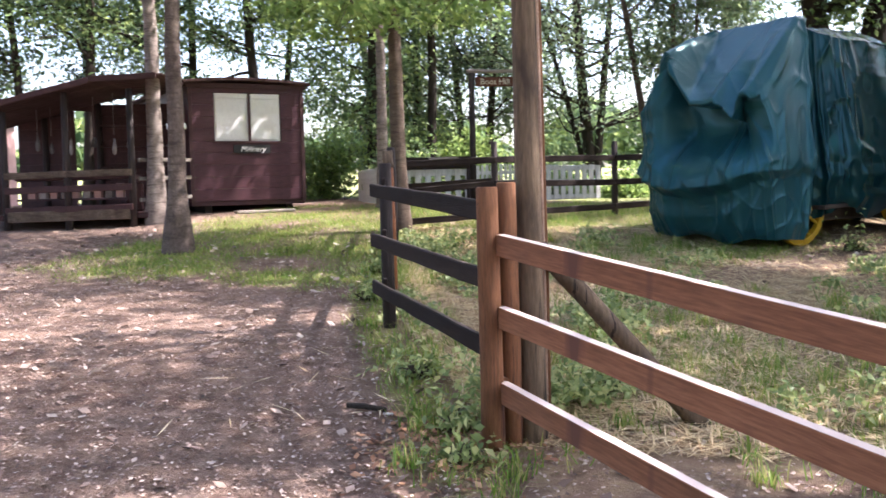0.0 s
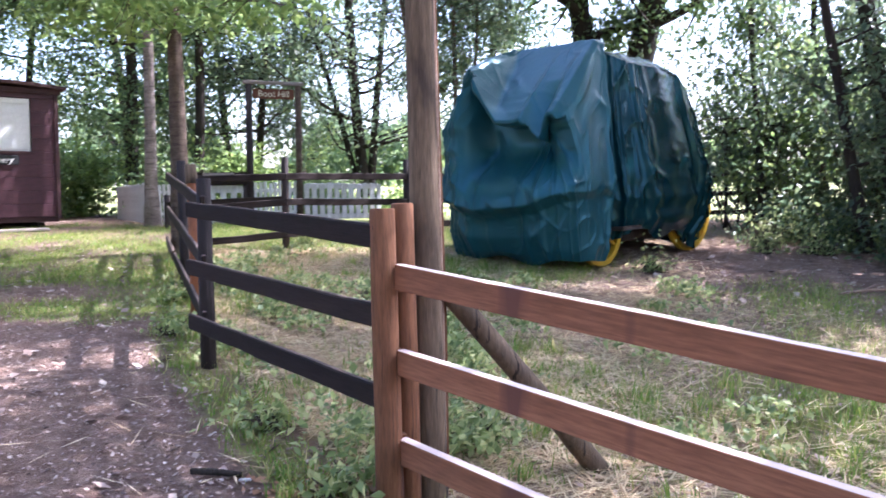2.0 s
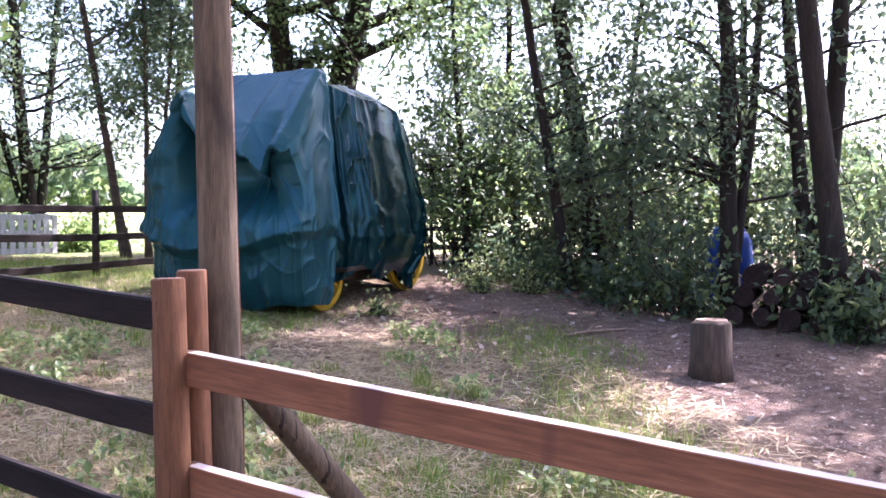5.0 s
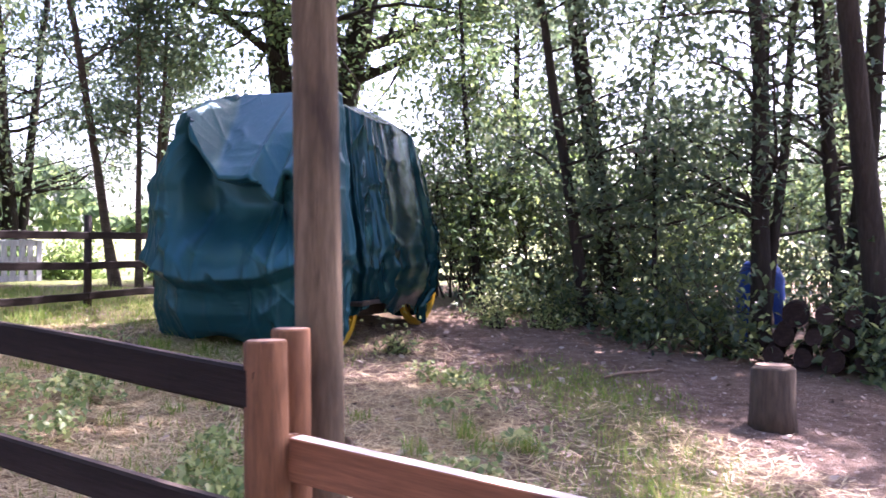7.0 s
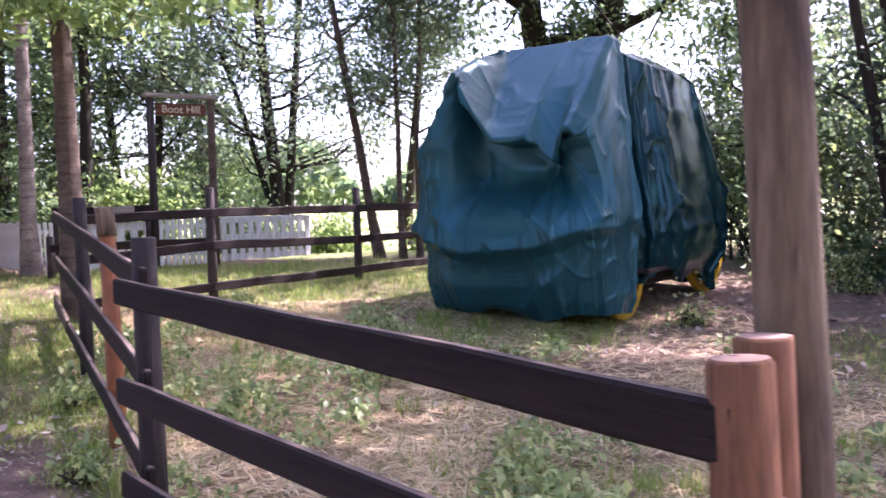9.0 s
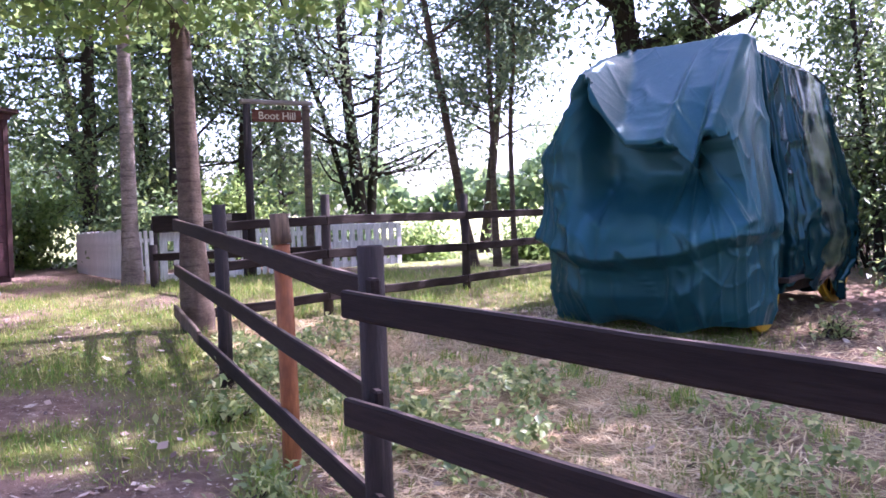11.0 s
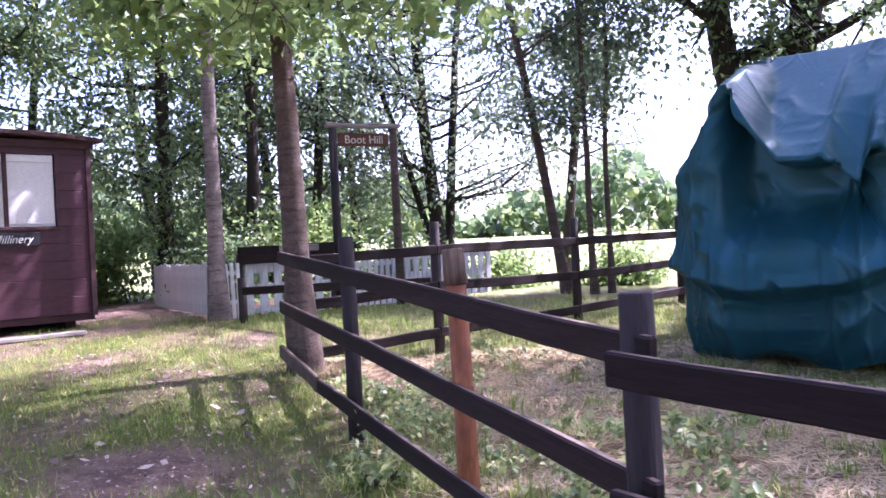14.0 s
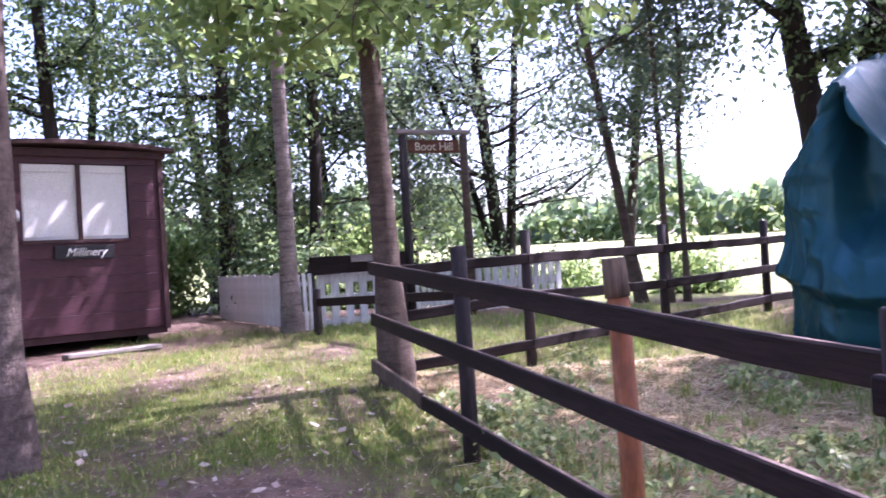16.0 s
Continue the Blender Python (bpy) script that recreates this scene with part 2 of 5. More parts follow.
def ground_material():
    """Trodden earth with leaf litter; grass and straw where the masks of the plan say so."""
    m, nt, b = nodes_of("ground")
    pos = "Object"
    big, mid, fine = noise_tex(nt, 0.9, 6, 0.65, None, pos), noise_tex(nt, 7.0, 6, 0.7, None, pos), noise_tex(nt, 55.0, 4, 0.75, None, pos)
    dirt = mix_rgb(nt, ramp(nt, big, 0.3, 0.7), (0.155, 0.094, 0.072), (0.30, 0.20, 0.155))
    dirt = mix_rgb(nt, ramp(nt, mid, 0.45, 0.75), dirt, (0.42, 0.305, 0.24))
    dirt = mix_rgb(nt, ramp(nt, fine, 0.55, 0.8), dirt, (0.085, 0.058, 0.048))
    grass = mix_rgb(nt, ramp(nt, mid, 0.3, 0.7), (0.105, 0.138, 0.028), (0.22, 0.218, 0.060))
    straw = mix_rgb(nt, ramp(nt, fine, 0.3, 0.7), (0.25, 0.165, 0.095), (0.45, 0.345, 0.21))
    field = mix_rgb(nt, ramp(nt, big, 0.3, 0.7), (0.25, 0.29, 0.10), (0.38, 0.38, 0.17))

    def mask(name, soft):
        a = nt.nodes.new("ShaderNodeAttribute")
        a.attribute_name = name
        n = nt.nodes.new("ShaderNodeMath")
        n.operation = "ADD"
        nt.links.new(a.outputs["Fac"], n.inputs[0])
        nt.links.new(mid, n.inputs[1])
        return ramp(nt, n.outputs[0], 1.0 - soft, 1.0 + soft)

    c = mix_rgb(nt, mask("straw", 0.25), dirt, straw)
    c = mix_rgb(nt, mask("grass", 0.2), c, grass)
    c = mix_rgb(nt, mask("field", 0.2), c, field)
    nt.links.new(c, b.inputs["Base Color"])
    b.inputs["Roughness"].default_value = 0.95
    b.inputs["Specular IOR Level"].default_value = 0.15
    add = nt.nodes.new("ShaderNodeMath")
    add.operation = "ADD"
    nt.links.new(mid, add.inputs[0])
    nt.links.new(fine, add.inputs[1])
    bump(nt, b, add.outputs[0], 1.0, 0.05)
    return m


M["ground"] = ground_material()


# ---------------------------------------------------------------- mesh helpers
def link_mesh(name, verts, faces, material, parent=None, label="", smooth=False):
    me = bpy.data.meshes.new(name)
    me.from_pydata([tuple(v) for v in verts], [], faces)
    me.materials.append(material)
    if smooth:
        me.shade_smooth()
    me.update()
    ob = new(name, me)
    if parent:
        ob.parent = parent
    return tagged(ob, label)


def part(name, bm, material, parent=None, label="", smooth=False):
    me = bpy.data.meshes.new(name)
    bm.to_mesh(me)
    bm.free()
    me.materials.append(material)
    if smooth:
        me.shade_smooth()
    ob = new(name, me)
    if parent:
        ob.parent = parent
    return tagged(ob, label)


def thing(name, x, y, z, label, category, group="", kind="", rz=0.0):
    ob = new(name)
    ob.matrix_world = pose(x, y, z, 0, 0, rz)
    return tagged(ob, label, category, group, kind)


def tri_soup(name, verts, tris, material, parent=None):
    """A mesh from arrays, quickly."""
    me = bpy.data.meshes.new(name)
    me.vertices.add(len(verts))
    me.vertices.foreach_set("co", np.asarray(verts, np.float32).ravel())
    me.loops.add(tris.size)
    me.loops.foreach_set("vertex_index", tris.astype(np.int32).ravel())
    me.polygons.add(len(tris))
    me.polygons.foreach_set("loop_start", np.arange(0, tris.size, tris.shape[1], dtype=np.int32))
    me.polygons.foreach_set("loop_total", np.full(len(tris), tris.shape[1], np.int32))
    me.materials.append(material)
    me.update(calc_edges=True)
    me.validate()
    ob = new(name, me)
    if parent:
        ob.parent = parent
    return ob


def box_bm(sx, sy, sz, bevel=0.006, centre=(0, 0, 0), rough=0.0, cuts=0, seed=0):
    bm = bmesh.new()
    bmesh.ops.create_cube(bm, size=1)
    for v in bm.verts:
        v.co = Vector((v.co.x * sx, v.co.y * sy, v.co.z * sz))
    if cuts:
        long = [e for e in bm.edges if abs(e.verts[0].co.x - e.verts[1].co.x) > 0.9 * sx]
        bmesh.ops.subdivide_edges(bm, edges=long, cuts=cuts)
    if bevel:
        bmesh.ops.bevel(bm, geom=bm.edges[:], offset=bevel, segments=1, affect="EDGES")
    for v in bm.verts:
        if rough:
            v.co += noise.noise_vector(v.co * 2.3 + Vector((seed * 7.1, 0, 0))) * rough
        v.co += Vector(centre)
    return bm


def bar(name, a, b, height, thick, material, parent, label="", seed=0, warp=0.008, bevel=0.008):
    """A plank from a to b, its long side upright."""
    a, b = Vector(a), Vector(b)
    d = b - a
    bm = box_bm(d.length, thick, height, bevel, rough=warp, cuts=7, seed=seed)
    ob = part(name, bm, material, parent, label)
    yaw, rise = math.atan2(d.y, d.x), math.asin(d.z / d.length)
    ob.matrix_world = Matrix.Translation((a + b) / 2) @ Matrix.Rotation(yaw, 4, "Z") @ Matrix.Rotation(-rise, 4, "Y")
    return ob


def tube_arrays(points, radii, sides, seed=0, knobbly=0.0):
    pts = np.array(points, float)
    tang = np.gradient(pts, axis=0)
    tang /= np.linalg.norm(tang, axis=1)[:, None] + 1e-9
    ref = np.array([0.0, 1.0, 0.0]) if abs(tang[0, 1]) < 0.8 else np.array([1.0, 0, 0])
    s = np.cross(tang, ref)
    s /= np.linalg.norm(s, axis=1)[:, None] + 1e-9
    u = np.cross(s, tang)
    ang = np.linspace(0, 2 * np.pi, sides, endpoint=False)
    rr = np.array(radii, float)[:, None] * np.ones((1, sides))
    if knobbly:
        rg = np.random.default_rng(seed)
        rr = rr * (1 + knobbly * rg.normal(size=rr.shape)) * (1 + 0.6 * knobbly * np.sin(2 * ang + seed)[None, :])
    v = pts[:, None, :] + rr[..., None] * (np.cos(ang)[None, :, None] * s[:, None, :] + np.sin(ang)[None, :, None] * u[:, None, :])
    n = len(pts)
    i, j = np.meshgrid(np.arange(n - 1), np.arange(sides), indexing="ij")
    k = (j + 1) % sides
    quads = np.stack([i * sides + j, i * sides + k, (i + 1) * sides + k, (i + 1) * sides + j], -1).reshape(-1, 4)
    return v.reshape(-1, 3), quads


def log_part(name, points, radii, material, parent, sides=14, seed=0, knobbly=0.02, label=""):
    """A round timber with closed, slightly chamfered ends; origin at its foot."""
    base = Vector(points[0])
    loc = [tuple(Vector(p) - base) for p in points]
    d0, d1 = (Vector(loc[1]) - Vector(loc[0])).normalized(), (Vector(loc[-1]) - Vector(loc[-2])).normalized()
    c = 0.12 * radii[-1]
    loc = loc[:-1] + [tuple(Vector(loc[-1]) - d1 * c), loc[-1]]
    radii = list(radii) + [radii[-1] * 0.88]
    v, q = tube_arrays(loc, radii, sides, seed, knobbly)
    faces = [tuple(f) for f in q.tolist()]
    n = len(v)
    faces += [tuple(range(sides - 1, -1, -1)), tuple(range(n - sides, n))]
    ob = link_mesh(name, v, faces, material, parent, label)
    me = ob.data
    me.polygons.foreach_set("use_smooth", [len(f) == 4 for f in faces])
    ob.matrix_world = Matrix.Translation(base)
    return ob


# ---------------------------------------------------------------- the lie of the land
LAND_Y = (-60, -6, 0, 2.5, 4.4, 7, 10.5, 12.5, 14.4, 16, 19, 25, 45, 150, 400, 2000)
LAND_Z = (-0.3, -0.2, -0.16, -0.1, -0.03, 0.23, 0.46, 0.66, 0.83, 0.92, 0.98, 1.0, 1.15, 3.6, 7.5, 20)


def land(x, y):
    x, y = np.asarray(x, float), np.asarray(y, float)
    h = sum(np.interp(y + o, LAND_Y, LAND_Z) for o in (-0.9, -0.45, 0, 0.45, 0.9)) / 5
    h = h - 0.015 * (np.clip(x, -4, 7) - 1)
    near = np.exp(-((x / 30) ** 2 + ((y - 8) / 30) ** 2))
    return h + near * (0.018 * np.sin(1.7 * x + 0.6 * y) * np.sin(1.3 * y - 0.5 * x) + 0.008 * np.sin(5.1 * x + 1) * np.sin(4.3 * y))


def gz(x, y):
    return float(land(x, y))


FENCE_X = ((-20, 1.6), (4.4, 1.0), (7.0, 0.0), (8.5, -0.27), (10.6, -0.62), (12.5, -1.0), (16, -1.6), (19, -3), (60, -3))


def fence_x(y):
    return np.interp(y, [p[0] for p in FENCE_X], [p[1] for p in FENCE_X])


def wob(x, y, s, p=0.0):
    return np.sin(s * x + 1.3 * p) * np.sin(s * 1.1 * y + 2.1 * p) * 0.6 + np.sin(s * 2.3 * x - s * 0.9 * y + p) * 0.4


def masks(x, y):
    """How much grass, straw and field there is at a place: 0 to 1."""
    x, y = np.asarray(x, float), np.asarray(y, float)
    side = x - fence_x(y)                       # below 0: the trodden way; above 0: the paddock
    lawn = np.clip((y - 8.3 + 0.5 * wob(x, y, 1.1)) / 1.2, 0, 1) * np.clip((17.5 - y) / 1.5, 0, 1) * np.clip((x + 5.4 - 0.12 * (y - 9)) / 1.2, 0, 1) * (side < 0.3)
    bare = np.exp(-(((x + 1.9) / 0.7) ** 2 + ((y - 10.1) / 0.5) ** 2))
    lawn = lawn * (1 - 0.8 * bare) * (0.66 + 0.28 * wob(x, y, 2.6, 2) - 0.03 * np.clip(y - 10, 0, 6))
    verge = np.exp(-((side + 0.12) / 0.28) ** 2) * np.clip((y - 3.2) / 1.0, 0, 1) * np.clip((15 - y) / 2, 0, 1) * 0.62
    pad = np.where(side > 0.15, 1.0, 0.0) * np.clip((y - 2.5) / 1.5, 0, 1) * np.clip((19.0 - y) / 2, 0, 1)
    tuft = pad * np.clip(0.34 + 0.40 * wob(x, y, 0.9, 4) - 0.10 * np.clip(x - 4.3, 0, 9), 0, 1)
    by_coach = pad * np.exp(-(((x - 2.6) / 1.5) ** 2 + ((y - 11.3) / 0.6) ** 2)) * 0.8
    strip = pad * np.exp(-(((x - 2.5) / 0.9) ** 2 + ((y - 5.8) / 1.3) ** 2)) * 0.7
    behind = pad * np.clip((y - 12.3) / 0.8, 0, 1) * np.clip((4.5 - x) / 1.0, 0, 1) * (0.62 + 0.2 * wob(x, y, 2.2, 9))
    grass = np.clip(np.maximum.reduce([lawn, verge, tuft, by_coach, strip, behind]), 0, 1)
    straw = pad * np.clip(0.62 - 0.13 * np.clip(x - 1.2, 0, 6) * (y < 13)  + 0.3 * wob(x, y, 1.3, 7), 0, 1) + lawn * 0.25 + 0.5 * (side < 0) * np.clip((y - 12.5) / 2, 0, 1) * np.clip((x + 4) / 1.5, 0, 1)
    field = np.clip((y - 17.2 - 0.9 * np.clip(1.5 - x, 0, 5)) / 2.0, 0, 1)
    field = np.maximum(field, np.clip((x - 17) / 3, 0, 1))
    return grass, np.clip(straw, 0, 1), field


def make_ground():
    xs = np.unique(np.round(np.concatenate([-np.geomspace(12, 1500, 26)[::-1], np.arange(-12, 12.01, 0.14), np.geomspace(12, 1500, 26)]), 3))
    ys = np.unique(np.round(np.concatenate([-np.geomspace(4, 900, 20)[::-1], np.arange(-4, 20.01, 0.14), 20 * np.geomspace(1.02, 90, 34)]), 3))
    gx, gy = np.meshgrid(xs, ys)
    z = land(gx, gy)
    nx, ny = len(xs), len(ys)
    i, j = np.meshgrid(np.arange(ny - 1), np.arange(nx - 1), indexing="ij")
    quads = np.stack([i * nx + j, i * nx + j + 1, (i + 1) * nx + j + 1, (i + 1) * nx + j], -1).reshape(-1, 4)
    ob = tri_soup("ground", np.stack([gx, gy, z], -1).reshape(-1, 3), quads, M["ground"])
    ob.data.shade_smooth()
    for name, vals in zip(("grass", "straw", "field"), masks(gx, gy)):
        at = ob.data.attributes.new(name, "FLOAT", "POINT")
        at.data.foreach_set("value", vals.astype(np.float32).ravel())
    tagged(ob, "trodden brown earth with grass, straw and leaf litter", "ground", kind="structure")


make_ground()
# ---------------------------------------------------------------- leaves and trees
def leaf_arrays(centres, size, rg, flat=0.35, aspect=0.55, spread=0.35):
    """One folded, pointed leaf of four triangles at each centre."""
    n = len(centres)
    s = size * rg.uniform(1 - spread, 1 + spread, n)
    az, tilt, twist = rg.uniform(0, 2 * np.pi, n), rg.normal(-0.35, 0.6, n), rg.normal(0, flat * 2, n)
    ax = np.stack([np.cos(az) * np.cos(tilt), np.sin(az) * np.cos(tilt), np.sin(tilt)], -1)
    side = np.stack([-np.sin(az), np.cos(az), np.zeros(n)], -1)
    up = np.cross(ax, side)
    wide = side * np.cos(twist)[:, None] + up * np.sin(twist)[:, None]
    nor = np.cross(ax, wide)
    a, w = s[:, None], (s * aspect * 0.5)[:, None]
    v = np.stack([centres - ax * a * 0.5, centres + wide * w + nor * w * 0.35 - ax * a * 0.05, centres + ax * a * 0.5 - nor * w * 0.3, centres - wide * w + nor * w * 0.35 - ax * a * 0.05], 1).reshape(-1, 3)
    k = np.arange(n)[:, None] * 4
    t = np.stack([k + [0, 1, 2], k + [0, 2, 3]], 1).reshape(-1, 3)
    return v, t


def limb(start, direction, length, r0, rg, up=0.25, steps=6, wander=0.16):
    p, d = np.array(start, float), np.array(direction, float)
    d /= np.linalg.norm(d)
    pts, step = [p.copy()], length / steps
    for _ in range(steps):
        d = d + rg.normal(0, wander, 3) + np.array([0, 0, up / steps])
        d /= np.linalg.norm(d)
        p = p + d * step
        pts.append(p.copy())
    return np.array(pts), np.linspace(r0, max(r0 * 0.18, 0.004), steps + 1)


def stem_points(base, lean, height, rg, steps=12, wander=0.05):
    t = np.linspace(0, 1, steps)
    off = np.cumsum(rg.normal(0, wander, (steps, 2)), 0) * t[:, None]
    return np.stack([lean[0] * t + off[:, 0], lean[1] * t + off[:, 1], height * t - 0.08 * (1 - t)], -1)


LUSH, LEAF = 1.0, 1.3     # how many leaves, and how large


def tree(x, y, radius, height, lean, crown_from, spread, leaves, size, seed, bark, leaf, label, stems=None, category="tree", limbs=22, extra=(), group="", clear=None, flare=1.5):
    """A tapered trunk with limbs and twigs, and a crown of single leaves that hang on the twigs. stems: further trunks (lean, radius share)."""
    rg = np.random.default_rng(seed)
    leaves, size = int(leaves * LUSH), size * LEAF
    root = thing("tree", x, y, gz(x, y), label, category, group)
    tv, tq, ends, count = [], [], [], 0

    def add(pts, radii, sides, knob=0.0):
        nonlocal count
        v, q = tube_arrays(pts, radii, sides, seed, knob)
        tv.append(v), tq.append(q + count)
        count += len(v)

    for sl, share in [(lean, 1.0)] + list(stems or ()):
        pts = stem_points((0, 0), sl, height * (0.8 + 0.2 * share), rg)
        f = np.linspace(0, 1, len(pts))
        rad = radius * share * (1 - 0.72 * f) * (1 + (flare - 1) * np.exp(-f * 26))
        fine = np.linspace(0, 1, 40)
        pts2 = np.stack([np.interp(fine, f, pts[:, k]) for k in range(3)], -1)
        pts2[:, 2] = np.interp(fine ** 1.3, f, pts[:, 2])
        pts2[:, 0], pts2[:, 1] = np.interp(fine ** 1.3, f, pts[:, 0]), np.interp(fine ** 1.3, f, pts[:, 1])
        add(pts2, np.interp(fine ** 1.3, f, rad), 12, 0.035)
        for _ in range(limbs or 16):
            h = rg.uniform(crown_from, 0.97)
            at = [np.interp(h, f, pts[:, k]) for k in range(3)]
            az = rg.uniform(0, 2 * np.pi)
            ln = spread * rg.uniform(0.5, 1.0) * (1.1 - 0.55 * (h - crown_from) / max(1e-3, 1 - crown_from))
            lp, lr = limb(at, (np.cos(az), np.sin(az), rg.uniform(-0.1, 0.55)), ln, radius * share * 0.34 * (1.15 - h), rg)
            add(lp, lr, 5)
            for _ in range(5):
                k = rg.integers(2, len(lp))
                a2 = az + rg.normal(0, 0.9)
                sp, sr = limb(lp[k - 1], (np.cos(a2), np.sin(a2), rg.uniform(-0.25, 0.5)), ln * rg.uniform(0.25, 0.5), lr[k - 1] * 0.6, rg, 0.0, 4)
                add(sp, sr, 3)
                ends.append(sp[1:])
            ends.append(lp[3:])
    for start, way, length, thick in extra:
        lp, lr = limb(start, way, length, thick, rg, 0.1, 9, 0.1)
        add(lp, lr, 6)
        for k in range(2, 10):
            for _ in range(2):
                d = rg.normal(0, 1, 3)
                sp, sr = limb(lp[k - 1], d, length * rg.uniform(0.12, 0.28), lr[k - 1] * 0.5, rg, 0, 4)
                add(sp, sr, 3)
                ends.append(sp[1:])
    trunk = tri_soup("trunk", np.concatenate(tv), np.concatenate(tq), bark, root)
    trunk.data.shade_smooth()
    tips = np.concatenate(ends)
    pick = tips[rg.integers(0, len(tips), leaves)] + rg.normal(0, 0.20 * (spread / 2.0) ** 0.5, (leaves, 3))
    pick[:, 2] = np.maximum(pick[:, 2], 0.15)
    if clear:
        pick = pick[pick[:, 2] > clear]
    v, t = leaf_arrays(pick, size, rg)
    tri_soup("crown", v, t, leaf, root)
    return root


def shrub(x, y, wide, high, leaves, size, seed, leaf, label, name="shrub"):
    rg = np.random.default_rng(seed)
    root = thing(name, x, y, gz(x, y), label, "shrub")
    tv, tq, count, ends = [], [], 0, []
    for _ in range(14):
        az = rg.uniform(0, 2 * np.pi)
        lp, lr = limb((rg.normal(0, 0.12 * wide), rg.normal(0, 0.12 * wide), -0.05), (np.cos(az) * wide * 0.5 / high, np.sin(az) * wide * 0.5 / high, 1.0), high * rg.uniform(0.6, 1.1), 0.018, rg, -0.2, 6, 0.2)
        v, q = tube_arrays(lp, lr, 4)
        tv.append(v), tq.append(q + count)
        count += len(v)
        ends.append(lp[1:])
        for k in range(2, 6):
            sp, sr = limb(lp[k], rg.normal(0, 1, 3) + [0, 0, 0.2], wide * rg.uniform(0.2, 0.5), 0.007, rg, -0.2, 4, 0.2)
            v, q = tube_arrays(sp, sr, 3)
            tv.append(v), tq.append(q + count)
            count += len(v)
            ends.append(sp)
    tri_soup("branchwork", np.concatenate(tv), np.concatenate(tq), M["twig"], root)
    tips = np.concatenate(ends)
    pick = tips[rg.integers(0, len(tips), leaves)] + rg.normal(0, 1, (leaves, 3)) * (rg.choice([0.1, 0.16, 0.3], (leaves, 1)) * wide ** 0.5)
    pick[:, 2] = np.maximum(np.abs(pick[:, 2]), 0.03)
    v, t = leaf_arrays(pick, size, rg)
    tri_soup("foliage", v, t, leaf, root)
    return root


# ---------------------------------------------------------------- fences
def near_fence():
    root = thing("fence", 1.05, 4.43, gz(1.05, 4.43), "reddish-brown post-and-rail fence with three new rails", "fence")
    way = Vector((math.cos(radians(-58)), math.sin(radians(-58)), -0.072))
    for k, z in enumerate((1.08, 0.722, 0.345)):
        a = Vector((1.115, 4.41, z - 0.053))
        bar("rail", a, a + way * 3.6, 0.106, 0.052, M["light_rail"], root, "sawn reddish rail with sunlight painted on its top", k, 0.003, 0.003)
    log_part("post", [(1.066, 4.40, -0.1), (1.062, 4.41, 0.4), (1.055, 4.425, 0.9), (1.05, 4.435, 1.314)], [0.062, 0.058, 0.056, 0.054], M["red_post"], root, 16, 3, 0.02, "stripped round post, reddish brown")
    log_part("post", [(1.155, 4.49, -0.1), (1.15, 4.50, 0.5), (1.14, 4.51, 1.335)], [0.058, 0.055, 0.052], M["red_post"], root, 14, 5, 0.05, "split round post with a torn pale face")
    e = Vector((1.115, 4.41, 0)) + way * 2.9
    log_part("post", [(e.x + 0.05, e.y + 0.03, -0.2), (e.x + 0.05, e.y + 0.03, 1.05)], [0.058, 0.054], M["red_post"], root, 14, 9)
    log_part("brace", [(2.16, 4.965, -0.03), (1.8, 4.80, 0.42), (1.30, 4.59, 1.0)], [0.058, 0.052, 0.048], M["pole"], root, 12, 4, 0.03, "round timber brace, greenish with age")
    for z in (1.02, 0.66, 0.30):
        part("block", box_bm(0.05, 0.05, 0.12, 0.008, rough=0.004), M["red_post"], root).matrix_world = pose(1.115, 4.455, z, 0, 0, 30)
    return root


def tall_pole():
    root = thing("pole", 1.258, 4.56, gz(1.26, 4.56), "tall weathered round timber pole beside the fence", "pole")
    log_part("shaft", [(1.262, 4.55, -0.15), (1.258, 4.56, 0.5), (1.245, 4.60, 1.5), (1.235, 4.64, 2.5), (1.225, 4.68, 4.2)], [0.072, 0.066, 0.063, 0.060, 0.055], M["pole"], root, 20, 8, 0.018)
    a = [(1.325, 4.60, -0.05), (1.318, 4.61, 0.8), (1.305, 4.64, 1.8), (1.292, 4.68, 2.6), (1.28, 4.72, 4.1)]
    log_part("batten", a, [0.014] * 5, M["cut_wood"], root, 6, 2, 0.1, "thin pale batten nailed along the pole")
    log_part("batten", [(p[0] + 0.012, p[1] + 0.03, p[2]) for p in a], [0.012] * 5, M["red_post"], root, 6, 3, 0.1)
    return root


